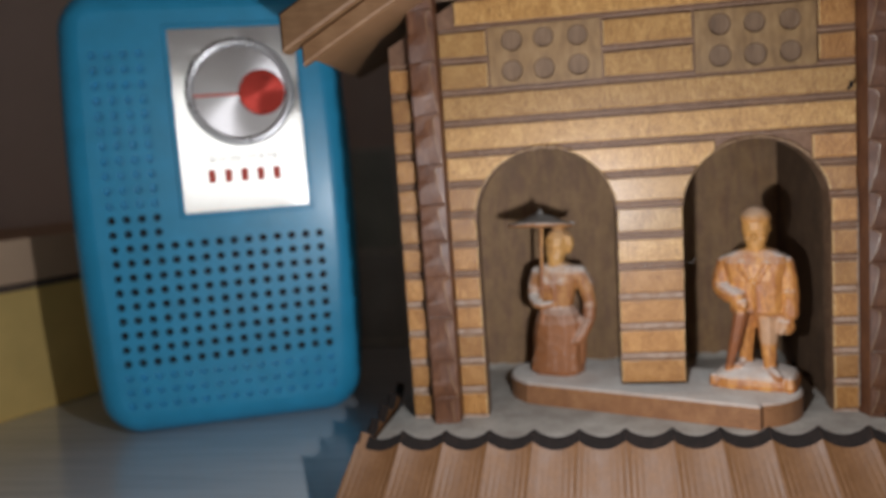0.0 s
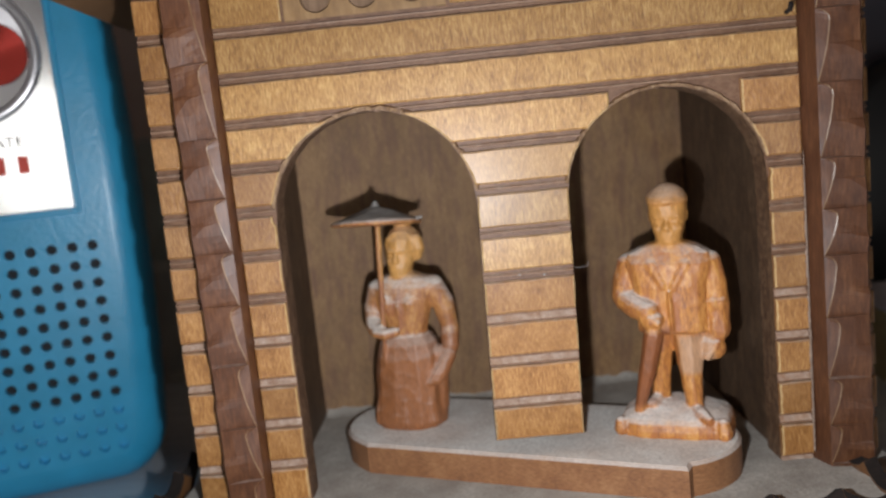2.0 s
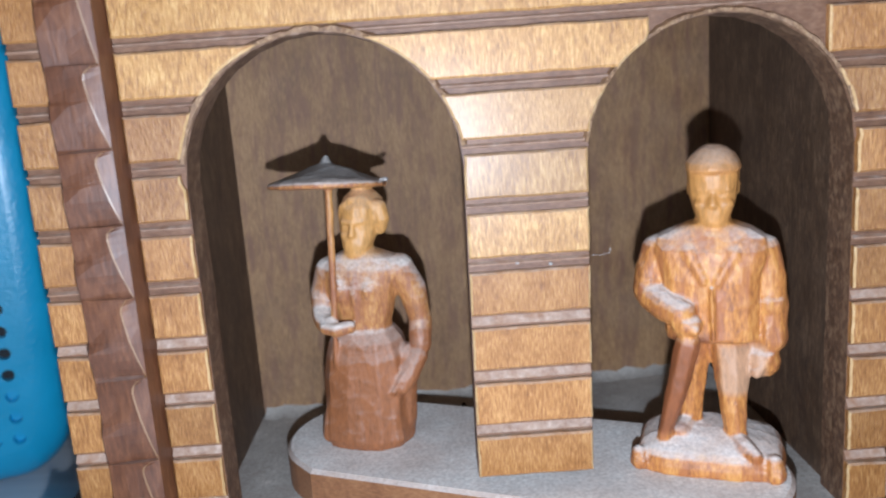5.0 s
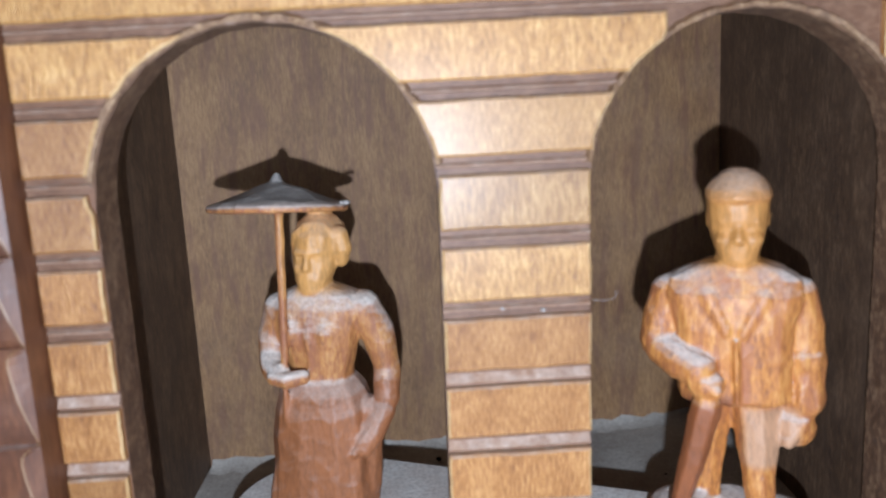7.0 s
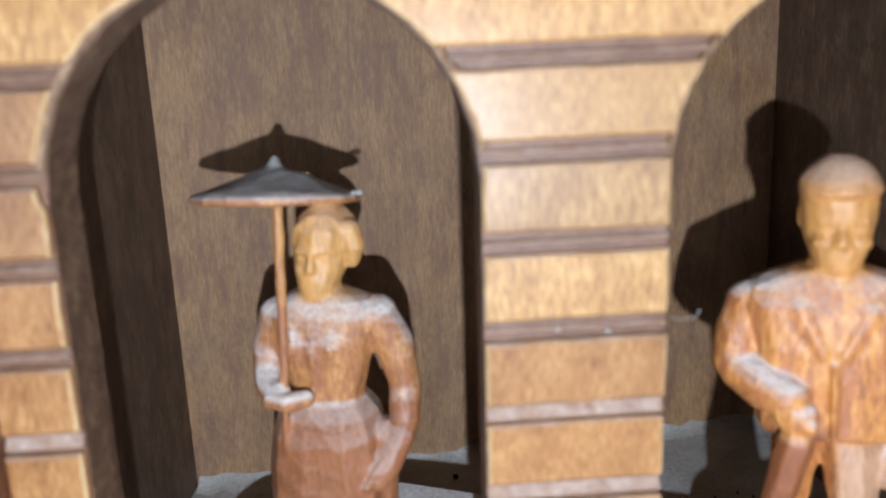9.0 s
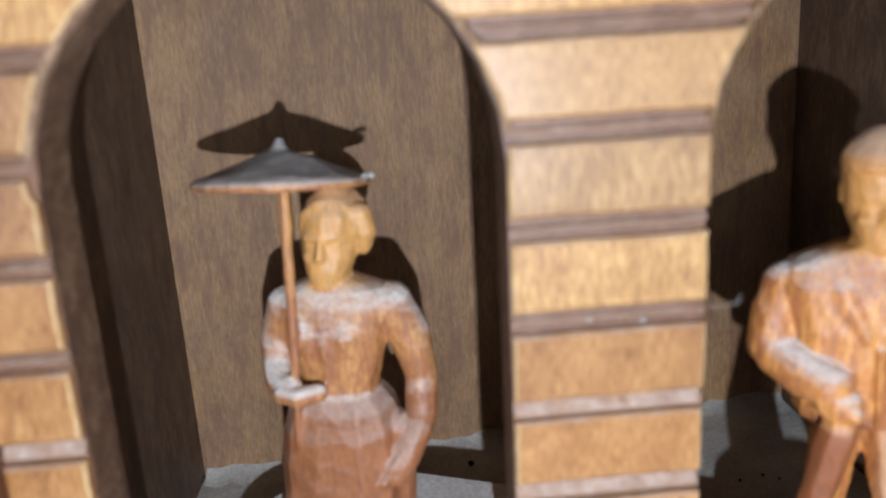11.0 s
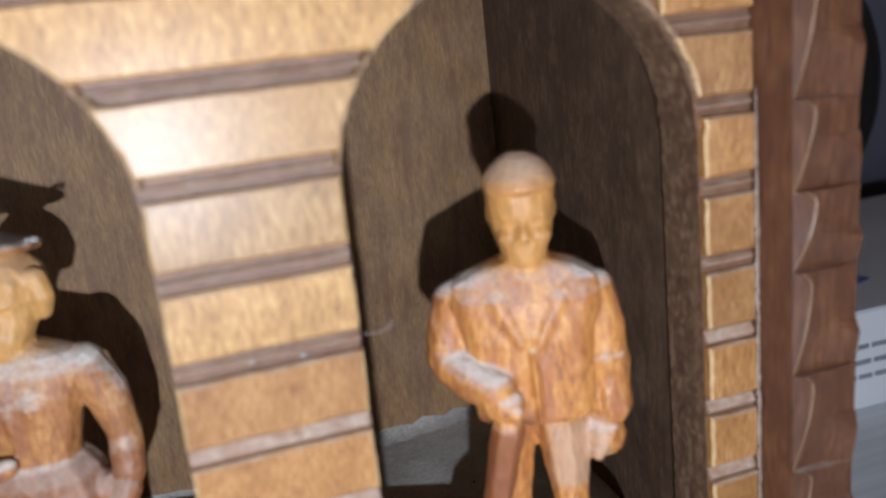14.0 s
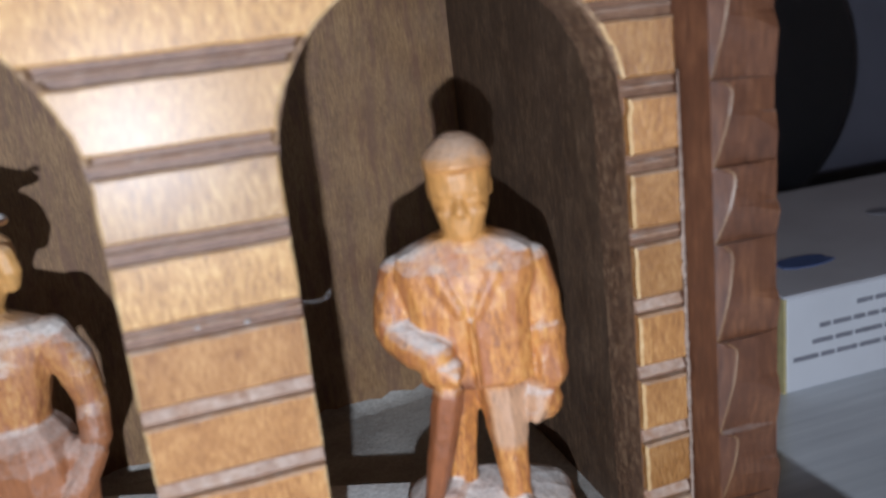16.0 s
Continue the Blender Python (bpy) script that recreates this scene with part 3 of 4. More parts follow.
# dust drifted against the foot of the back wall
r6 = random.Random(21)
b2 = bmesh.new()
N = 46
rows = []
for i in range(N + 1):
    x = IN_L + 0.3 + (IN_R - IN_L - 0.6) * i / N
    w, h = r6.uniform(2.0, 4.2), r6.uniform(0.5, 1.5)
    y = back_y(x) - 0.04
    rows.append([b2.verts.new(p) for p in ((x, y, FLOOR_Z + h), (x, y - w * 0.3, FLOOR_Z + h * 0.35), (x, y - w, FLOOR_Z + 0.03))])
for r0, r1 in zip(rows, rows[1:]):
    for i in range(2):
        b2.faces.new((r0[i], r0[i + 1], r1[i + 1], r1[i]))
hpart("dust_drift", b2, FLOOR, "grey dust drifted along the foot of the back wall", True)


# scalloped fence round the front, flaring out towards its foot
def slat(top0, top1, foot0, foot1, out, drop=1.9, thick=2.0):
    """top0, top1: the crests (x, y, z) of one slat; foot0, foot1: its foot; out: the way it faces."""
    b2 = bmesh.new()
    n = 8
    t0, t1, f0, f1, o = Vector(top0), Vector(top1), Vector(foot0), Vector(foot1), Vector(out)
    gap = (t1 - t0) * 0.003
    front, back = [], []
    for i in range(n + 1):
        u = i / n
        p = (t0 + gap).lerp(t1 - gap, u)
        sag = drop * math.sin(math.pi * u) ** 0.8
        p.z -= sag
        front.append(b2.verts.new(p))
        back.append(b2.verts.new(p - o * thick))
    band = []
    for i in range(n + 1):
        u = i / n
        q = (f0 + gap).lerp(f1 - gap, u)
        band.append(b2.verts.new(front[i].co.lerp(q, 2.6 / (front[i].co - q).length) + o * 0.02))
    lowf = [b2.verts.new((f0 + gap).lerp(f1 - gap, i / n)) for i in range(n + 1)]
    lowb = [b2.verts.new((f0 + gap).lerp(f1 - gap, i / n) - o * thick) for i in range(n + 1)]
    for i in range(n):
        b2.faces.new((front[i], front[i + 1], band[i + 1], band[i])).material_index = 1
        b2.faces.new((band[i], band[i + 1], lowf[i + 1], lowf[i]))
        b2.faces.new((back[i], back[i + 1], lowb[i + 1], lowb[i]))
        b2.faces.new((lowf[i], lowf[i + 1], lowb[i + 1], lowb[i]))
        f = b2.faces.new((front[i], front[i + 1], back[i + 1], back[i]))
        f.material_index = 1
    b2.faces.new((front[0], back[0], lowb[0], lowf[0], band[0]))
    b2.faces.new((front[-1], back[-1], lowb[-1], lowf[-1], band[-1]))
    hpart("fence_slat", b2, [SLAT, CHAR])


FY, FZ = 160.0, 28.9
CR = 9.25
x = -39.3
while x < 71:
    s0, s1 = (x - MIDX) * 0.13, (x + CR - MIDX) * 0.13
    slat((x, FY, FZ), (x + CR, FY, FZ), (x + s0, FY - 11, TABLE_Z + 0.2), (x + CR + s1, FY - 11, TABLE_Z + 0.2), (0, -0.87, 0.45))
    x += CR
FENCE_R = x
for sx, xx in ((-1, -39.3), (1, FENCE_R)):
    y = FY
    for i in range(4):
        slat((xx, y, FZ), (xx, y + CR, FZ), (xx + sx * 8.2, y - (11 if i == 0 else 0), TABLE_Z + 0.2), (xx + sx * 8.2, y + CR, TABLE_Z + 0.2), (sx * 0.92, 0, 0.39))
        y += CR

# roof: two boards, each with a doubled edge board along its front
for sx in (-1, 1):
    def rx(d):
        return MIDX + sx * d
    def roof_poly(d0, d1, up0, up1):
        return [(rx(d0), EAVE_Z + (EAVE_X - d0) * SLOPE + up0), (rx(d1), EAVE_Z + (EAVE_X - d1) * SLOPE + up0), (rx(d1), EAVE_Z + (EAVE_X - d1) * SLOPE + up1), (rx(d0), EAVE_Z + (EAVE_X - d0) * SLOPE + up1)]
    b2 = bmesh.new()
    prism(b2, roof_poly(0, EAVE_X, 0, 4.5), "y", 152.2, 228)
    for v in b2.verts:                       # the overhang widens towards the back
        if v.co.y > 200 and abs(v.co.x - MIDX) > 50:
            v.co.x += sx * 10.5
            v.co.z += 3.0
    hpart("roof_board", b2, ROOF, "brown wooden roof board with a wide overhang")
    b2 = bmesh.new()
    prism(b2, roof_poly(0, EAVE_X + 1.5, -0.4, 3.6), "y", 149.6, 152.1, 0.4)
    hpart("lower_edge_board", b2, ROOF)
    b2 = bmesh.new()
    prism(b2, roof_poly(0, EAVE_X + 4.6, 3.7, 11.0), "y", 147.0, 152.1, 0.5)
    hpart("upper_edge_board", b2, ROOF)

# ---- the swinging board and its two figures ----
BZ = 30.8
FLOAT = FLOOR_Z + 0.02
b2 = bmesh.new()
ax = Vector((math.cos(radians(-23.25)), math.sin(radians(-23.25))))
nx = Vector((-ax.y, ax.x))
corner, half_w = Vector((-5.4, 187.4)), 12.55        # where the straight front begins
pts = [corner]
for cs, a0, a1 in ((47.0, -58, 90), (3.4, 90, 237)):    # bulging ends
    if cs == 47.0:
        pts.append(corner + ax * 53.4)
    for i in range(29):
        a = radians(a0 + (a1 - a0) * i / 28)
        pts.append(corner + ax * (cs + half_w * math.cos(a)) + nx * (half_w + half_w * math.sin(a)))
prism(b2, [(p.x, p.y) for p in pts], "z", BZ, FLOAT, 0.5)
tagged(link("swing_board", b2, BOARD), "thick dusty wooden swing board with rounded ends in the doorways", "board")


CHIPS = bpy.data.textures.new("chisel_cuts", "VORONOI")
CHIPS.noise_scale = 0.0026
CHIPS.distance_metric = "DISTANCE_SQUARED"
NICKS = bpy.data.textures.new("knife_nicks", "VORONOI")
NICKS.noise_scale = 0.0009
NICKS.distance_metric = "DISTANCE"


def carved(name, bm, mat, label, at):
    """One fused figure with shallow chisel cuts all over."""
    ob = link(name, bm, mat, None, label, False, at)
    r = ob.modifiers.new("fuse", "REMESH")
    r.mode = "VOXEL"
    r.voxel_size = 0.0002
    s = ob.modifiers.new("soften", "SMOOTH")
    s.factor, s.iterations = 0.5, 8
    for tex, amount in ((CHIPS, 0.0002), (NICKS, 0.00005)):
        d = ob.modifiers.new("cuts", "DISPLACE")
        d.texture, d.strength, d.mid_level = tex, amount, 0.4
    return tagged(ob, label, "figurine")


# woman with a parasol (local: x right, y away, z up, from her foot)
b2 = bmesh.new()
loft(b2, [(0.2, 0, 0, 6.2, 5.2), (0.2, 0, 1.2, 6.5, 5.6), (0.3, 0, 5, 6.25, 5.3), (0.5, 0, 9, 6.15, 5.0), (0.6, 0, 12.6, 5.9, 4.7), (0.7, 0, 15.0, 5.2, 4.2), (0.7, 0, 16.3, 4.1, 3.5), (0.7, 0, 16.9, 3.4, 3.0)], 11, 2.6)
loft(b2, [(0.8, 0, 16.4, 3.7, 3.0), (0.8, 0, 17.4, 3.75, 3.1), (0.8, 0, 19.5, 4.35, 3.4), (0.8, 0.1, 22.5, 5.2, 3.7), (0.8, 0.3, 25.0, 5.8, 3.4), (0.7, 0.4, 26.5, 4.8, 2.9), (0.9, 0.3, 27.5, 2.3, 2.1)], 12, 2.5)
for dx, r, top in ((-4.4, 1.2, 12), (-2.2, 0.9, 14), (0.2, 1.15, 13), (2.4, 0.9, 14), (4.4, 1.3, 11)):     # folds of the skirt
    limb(b2, [(dx * 1.12, -4.75 + abs(dx) * 0.36, 1.2, r), (dx * 0.95 + 0.2, -4.2 + abs(dx) * 0.34, 7, r * 0.85), (dx * 0.8 + 0.4, -3.5 + abs(dx) * 0.3, top, r * 0.6)], 6)
limb(b2, [(0.4, -2.9, 17.2, 0.3), (0.6, -3.45, 22, 0.4), (0.7, -2.7, 25.4, 0.3)], 6)       # front of the bodice
limb(b2, [(2.7, -2.0, 24.4, 1.0), (2.6, -2.5, 22.4, 1.4), (2.2, -2.2, 19.0, 0.8)], 7)
limb(b2, [(-1.3, -2.0, 24.4, 1.0), (-1.2, -2.5, 22.4, 1.4), (-0.6, -2.2, 19.0, 0.8)], 7)
limb(b2, [(0.9, 0.2, 26.2, 1.9), (1.0, 0.0, 28.5, 1.9)])                                 # neck
loft(b2, [(0.8, -1.0, 26.4, 0.9, 1.0), (0.75, -0.8, 27.1, 1.55, 1.7), (0.85, -0.4, 28.5, 2.2, 2.25), (1.0, 0.0, 29.9, 2.65, 2.5), (1.1, 0.2, 31.0, 2.85, 2.5), (1.2, 0.25, 31.8, 2.95, 2.9), (1.3, 0.4, 33.4, 2.9, 3.0), (1.4, 0.5, 35.0, 2.2, 2.4), (1.4, 0.5, 35.9, 1.0, 1.2)], 12, 2.2)
ball(b2, (1.8, 1.2, 32.9), (2.8, 2.5, 2.9), 12)                                          # gathered hair
limb(b2, [(4.0, -0.2, 33.6, 1.15), (4.4, -0.1, 31.8, 1.2), (4.0, 0.4, 30.2, 0.8)], 8)
limb(b2, [(-1.1, -1.3, 32.4, 0.4), (-0.7, -1.6, 33.6, 0.5), (0.8, -1.7, 34.7, 0.55), (2.8, -1.1, 34.4, 0.65), (3.8, -0.6, 33.0, 0.75)], 8)  # hair over the brow
limb(b2, [(-0.6, -2.25, 31.7, 0.24), (0.9, -2.65, 31.6, 0.26), (2.4, -2.3, 31.7, 0.24)], 8)                      # brow
loft(b2, [(0.85, -2.1, 29.5, 0.5, 0.5), (0.85, -2.45, 29.8, 0.6, 0.7), (0.88, -2.45, 30.5, 0.42, 0.62), (0.92, -2.4, 31.3, 0.3, 0.5), (0.95, -2.3, 31.7, 0.2, 0.4)], 8)                        # nose
for ex in (-0.35, 2.05):
    ball(b2, (ex, -1.95, 30.95), (0.55, 0.35, 0.26), 8)
    ball(b2, (ex * 1.05 - 0.05, -1.6, 29.75), (0.75, 0.75, 0.7), 8)
limb(b2, [(0.0, -2.15, 28.6, 0.2), (0.8, -2.45, 28.5, 0.24), (1.6, -2.15, 28.6, 0.2)], 8)                      # mouth
ball(b2, (0.8, -1.8, 27.1), (0.75, 0.6, 0.5), 8)
# her left arm, akimbo, hand on the skirt
limb(b2, [(5.8, 0.6, 24.7, 2.45), (7.6, 1.0, 21.6, 2.05), (8.4, 1.0, 17.6, 1.65), (8.5, 0.1, 13.8, 1.55)], 12)
limb(b2, [(8.2, -0.5, 12.8, 1.45), (7.1, -1.8, 10.2, 1.45), (6.2, -2.8, 8.5, 1.0)], 10)
limb(b2, [(6.6, -2.9, 10.4, 0.5), (5.3, -3.7, 8.2, 0.45)], 6)
limb(b2, [(6.3, 0, 12.6, 2.0), (5.6, 0, 8.6, 2.0), (5.2, 0, 3.0, 1.9)])
# her right arm, bent, holding the stick
limb(b2, [(-3.7, 0.3, 24.7, 2.3), (-4.9, -0.2, 21.4, 2.05), (-4.9, -1.2, 19.0, 1.8)], 12)
limb(b2, [(-4.9, -1.6, 19.0, 1.6), (-3.9, -3.4, 18.0, 1.45), (-2.6, -4.3, 17.7, 1.4)], 8)
limb(b2, [(-3.2, -5.1, 17.7, 0.9), (-1.6, -5.3, 17.5, 1.0), (0.3, -4.4, 17.8, 0.95)], 9)
limb(b2, [(-2.6, -4.0, 12.0, 0.34), (-1.95, -4.0, 22, 0.56), (-1.25, -3.9, 37.0, 0.55)], 8)   # stick
# parasol: a round canopy, tipped back a little
stem_verts = set(b2.verts)
loft(b2, [(-1.8, -3.0, 36.5, 7.6, 6.9), (-1.8, -3.0, 36.65, 7.95, 7.2), (-1.8, -3.0, 37.2, 7.95, 7.2), (-1.8, -3.0, 37.55, 7.1, 6.5), (-1.8, -3.0, 38.9, 3.3, 3.0), (-1.8, -3.0, 39.8, 0.8, 0.75), (-1.75, -3.0, 40.8, 0.32, 0.32)], 18, 2.0)
bmesh.ops.rotate(b2, cent=(-1.9, -3.0, 37.0), matrix=Matrix.Rotation(radians(-7), 3, "X"), verts=[v for v in b2.verts if v not in stem_verts])
carved("lady_figurine", b2, LADY, "carved wooden lady in a long skirt holding a parasol, dusty", pose(0.0022, 0.197, BZ * MM, 0, 0, -16))

# man with a walking stick, on a carved mound
b2 = bmesh.new()
loft(b2, [(0.1, -0.5, 0.0, 8.9, 6.6), (0.1, -0.5, 1.0, 8.9, 6.7), (0.0, -0.5, 2.2, 8.6, 6.4), (-0.1, -0.4, 2.9, 8.1, 5.8), (-0.3, -0.2, 3.5, 6.9, 4.7), (-0.8, 0.2, 4.1, 5.0, 3.5), (-1.2, 0.6, 4.5, 3.0, 2.2)], 22, 4.0)
limb(b2, [(-8.2, -5.6, 1.0, 1.3), (-8.4, -5.4, 2.2, 1.0)], 6)
limb(b2, [(7.6, -6.0, 0.8, 1.4), (7.4, -5.8, 2.4, 1.1)], 6)
limb(b2, [(-2.5, 0.6, 4.0, 1.65), (-2.2, 0.4, 9.5, 1.8), (-1.6, 0.2, 16.2, 2.4)], 7)                         # his right leg
limb(b2, [(3.1, -2.2, 3.8, 1.4), (2.8, -1.8, 8.0, 1.7), (2.7, -0.9, 12.0, 2.35), (2.3, 0, 16.6, 2.8)], 7)  # his left leg
limb(b2, [(3.1, -2.6, 3.4, 1.25), (4.2, -4.6, 3.2, 1.25), (5.4, -6.2, 3.0, 0.85)], 8)                 # shoes
limb(b2, [(-2.8, -0.6, 4.2, 1.4), (-3.5, -2.8, 4.0, 1.25)], 8)
loft(b2, [(0.3, 0.2, 16.0, 5.3, 3.5), (0.3, 0.2, 16.4, 5.7, 3.9), (0.2, 0.2, 20, 5.6, 3.9), (0.1, 0.2, 24, 5.9, 4.0), (0.1, 0.3, 27.2, 6.8, 3.6), (0.1, 0.4, 28.8, 6.5, 3.0), (0.2, 0.4, 29.8, 4.6, 2.6), (0.2, 0.4, 30.5, 2.8, 2.2)], 14, 3.4)   # jacket
limb(b2, [(-2.6, -1.2, 29.6, 0.7), (-2.5, -2.9, 27.4, 0.95), (-0.6, -3.9, 23.8, 0.45)], 10, flat=0.6)             # broad collar
limb(b2, [(3.0, -1.2, 29.6, 0.7), (2.9, -2.9, 27.2, 0.95), (0.9, -3.9, 23.6, 0.45)], 10, flat=0.6)
limb(b2, [(0.5, -4.1, 16.6, 0.3), (0.3, -4.1, 23.0, 0.3)], 6)
limb(b2, [(6.0, 0.4, 27.2, 2.05), (6.9, 0.3, 23.5, 2.0), (7.1, 0.0, 19.6, 1.95), (7.0, -0.3, 16.2, 2.0)], 12)   # his left arm down
limb(b2, [(7.0, -0.1, 20.9, 2.0), (7.0, -0.3, 20.2, 2.12)], 7)
limb(b2, [(7.0, -0.3, 17.4, 2.1), (6.9, -0.5, 16.0, 2.2)], 7)
ball(b2, (6.2, -0.9, 13.4), (2.1, 1.8, 2.2))                                                      # hand
limb(b2, [(6.9, -2.0, 14.2, 0.7), (5.4, -2.3, 12.0, 0.7)], 6)
limb(b2, [(-6.0, 0.4, 27.2, 2.1), (-7.0, 0.1, 24.0, 2.15), (-7.1, -0.6, 21.6, 2.15)], 12)   # his right arm, bent
limb(b2, [(-6.9, -1.0, 21.4, 2.0), (-5.0, -3.0, 20.5, 1.9), (-3.0, -4.4, 19.9, 1.8)], 12)
ball(b2, (-2.5, -4.7, 18.7), (1.9, 1.7, 1.5))
limb(b2, [(-2.8, -5.8, 19.2, 0.6), (-1.4, -5.9, 18.2, 0.6)], 6)
limb(b2, [(-2.4, -4.7, 16.6, 1.6), (-3.8, -4.4, 10.0, 1.35), (-5.4, -4.0, 4.0, 0.95)], 6)                # stick
limb(b2, [(0.3, 0.2, 28.8, 2.4), (0.4, 0.0, 31.6, 2.1)])
loft(b2, [(0.4, -0.8, 30.1, 1.2, 1.4), (0.4, -0.65, 30.7, 1.8, 1.95), (0.4, -0.4, 31.8, 2.25, 2.4), (0.4, -0.1, 32.9, 2.6, 2.65), (0.4, 0.2, 34.0, 2.85, 2.6), (0.4, 0.1, 34.7, 2.95, 2.95), (0.4, 0.2, 36.0, 3.05, 3.1), (0.4, 0.3, 37.5, 2.95, 3.0), (0.4, 0.4, 38.8, 2.1, 2.2), (0.4, 0.4, 39.4, 1.0, 1.1)], 14, 2.2)
limb(b2, [(-2.4, 0.6, 35.1, 0.42), (-2.4, 0.7, 33.9, 0.36)], 7)                                  # ears
limb(b2, [(3.2, 0.6, 35.1, 0.42), (3.2, 0.7, 33.9, 0.36)], 7)
loft(b2, [(0.4, -2.0, 32.4, 0.75, 0.7), (0.4, -2.35, 32.75, 0.8, 0.9), (0.4, -2.35, 33.4, 0.55, 0.8), (0.4, -2.3, 34.3, 0.32, 0.5), (0.4, -2.2, 34.7, 0.2, 0.4)], 8)   # nose
limb(b2, [(-1.4, -2.2, 34.75, 0.25), (-0.2, -2.5, 34.6, 0.25), (1.0, -2.5, 34.6, 0.25), (2.2, -2.2, 34.75, 0.25)], 8)   # brow
for ex in (-0.8, 1.6):
    ball(b2, (ex, -1.95, 34.0), (0.6, 0.35, 0.26), 8)
    ball(b2, (ex * 1.2 - 0.04, -1.75, 32.9), (0.95, 0.95, 0.75), 8)
limb(b2, [(-1.0, -2.0, 32.05, 0.2), (-0.2, -2.5, 31.7, 0.25), (1.0, -2.5, 31.7, 0.25), (1.8, -2.0, 32.05, 0.2)], 8)       # lips
limb(b2, [(-0.4, -2.25, 31.1, 0.26), (1.2, -2.25, 31.1, 0.26)], 8)
ball(b2, (0.4, -1.7, 30.5), (0.95, 0.75, 0.55), 8)
loft(b2, [(0.4, 0.15, 36.7, 3.05, 3.15), (0.45, 0.05, 36.95, 3.28, 3.4), (0.4, 0.25, 37.8, 3.15, 3.25), (0.4, 0.4, 38.7, 2.55, 2.65), (0.4, 0.4, 39.4, 1.7, 1.8), (0.4, 0.4, 39.85, 0.8, 0.8)], 15, 2.2)      # cap
carved("man_figurine", b2, MAN, "carved wooden man in cap and jacket leaning on a stick, dusty", pose(0.0468, 0.1838, BZ * MM, 0, 0, -20))

b2 = bmesh.new()
ball(b2, (0, 0, 0.32), (0.42, 0.36, 0.34), 7)
crumb = tagged(link("dirt_crumb", b2, CHAR, None, "", False, Matrix.Translation((0.0162, 0.2175, FLOOR_Z * MM))), "small black crumb of dirt lying on the dusty floor", "crumb", "crumbs on the niche floor")
for cx, cy, turn in ((47.5, 208.4, 40), (50.6, 209.1, 110), (52.1, 208.0, 200)):
    copy_thing(crumb, pose(cx * MM, cy * MM, FLOOR_Z * MM, 0, 0, turn) @ Matrix.Scale(0.5, 4))

# a tuft of dust that clings to the rim of the parasol
b2 = bmesh.new()
r8 = random.Random(6)
for i in range(9):
    ball(b2, (r8.uniform(-0.7, 0.5), r8.uniform(-0.4, 0.3), r8.uniform(0.0, 0.35)), (r8.uniform(0.2, 0.45), 0.25, r8.uniform(0.12, 0.26)), 6)
tagged(link("dust_tuft", b2, FLUFF, None, "", True, Matrix.Translation((0.0074, 0.1922, 0.0680))), "small pale tuft of dust clinging to the parasol's rim", "dust")

# ---- the transistor radio ----
BLUE = plain("blue_moulded_plastic", (0.026, 0.38, 0.65), 0.34, 0, 0.08, 120, 0.00016, 1100, coat=0.3)
DARK = plain("dark_cavity", (0.01, 0.015, 0.02), 0.7)
SILVER = plain("silvered_plate", (0.92, 0.92, 0.92), 0.14, 0.8, 0.03, 200, coat=0.3)
CHROME = plain("polished_rim", (0.78, 0.77, 0.78), 0.28, 0.7, 0.04, 200)
INK = plain("black_ink", (0.02, 0.02, 0.025), 0.5)
RED_INK = plain("red_ink", (0.8, 0.08, 0.045), 0.5)


def spun(name, colour, rough):
    """Lathe-spun metal: fine rings about the part's own middle, seen as a streak of light."""
    m, nt, b = shader(name)
    tc = nt.nodes.new("ShaderNodeTexCoord")
    ln = nt.nodes.new("ShaderNodeVectorMath")
    ln.operation = "LENGTH"
    nt.links.new(tc.outputs["Object"], ln.inputs[0])
    w = math_node(nt, "SINE", math_node(nt, "MULTIPLY", ln.outputs["Value"], 26000.0))
    b.inputs["Base Color"].default_value = (*colour, 1)
    b.inputs["Metallic"].default_value = 1.0
    b.inputs["Roughness"].default_value = rough
    b.inputs["Anisotropic"].default_value = 0.85
    tan = node(nt, "ShaderNodeTangent")
    tan.direction_type, tan.axis = "RADIAL", "Y"
    nt.links.new(tan.outputs[0], b.inputs["Tangent"])
    bump(nt, b, w, 0.12, 0.00002)
    return m


DIAL = spun("spun_silver_dial", (0.62, 0.60, 0.61), 0.3)
KNOB = spun("spun_red_disc", (0.40, 0.05, 0.04), 0.22)

RADIO_AT = Matrix.Translation((-0.0970, 0.2247, TABLE_Z * MM)) @ Matrix.Rotation(radians(21), 4, "Z")
radio = thing("transistor_radio", "bright blue plastic transistor radio with perforated front, standing upright", "radio", RADIO_AT)
HALF, TALL, CORNER = 41.8, 132.5, 12.0


def case_outline(inset):
    """Outline (x, z) of the case, slightly bellied, with round corners."""
    h = HALF - inset
    z0, z1 = inset, TALL - inset
    r = max(CORNER - inset, 2.0)
    pts = []
    for cx, cz, a0 in ((h - r, z0 + r, -90), (h - r, z1 - r, 0), (-h + r, z1 - r, 90), (-h + r, z0 + r, 180)):
        for i in range(9):
            a = radians(a0 + 90 * i / 8)
            pts.append([cx + r * math.cos(a), cz + r * math.sin(a)])
    full = []
    for i, p in enumerate(pts):
        q = pts[(i + 1) % len(pts)]
        full.append(p)
        if abs(q[1] - p[1]) > 30:
            full += [[p[0] + (q[0] - p[0]) * k / 10, p[1] + (q[1] - p[1]) * k / 10] for k in range(1, 10)]
    for p in full:
        s = (p[1] - 66) / 66
        p[0] *= 1 - 0.072 * s * s
    return full


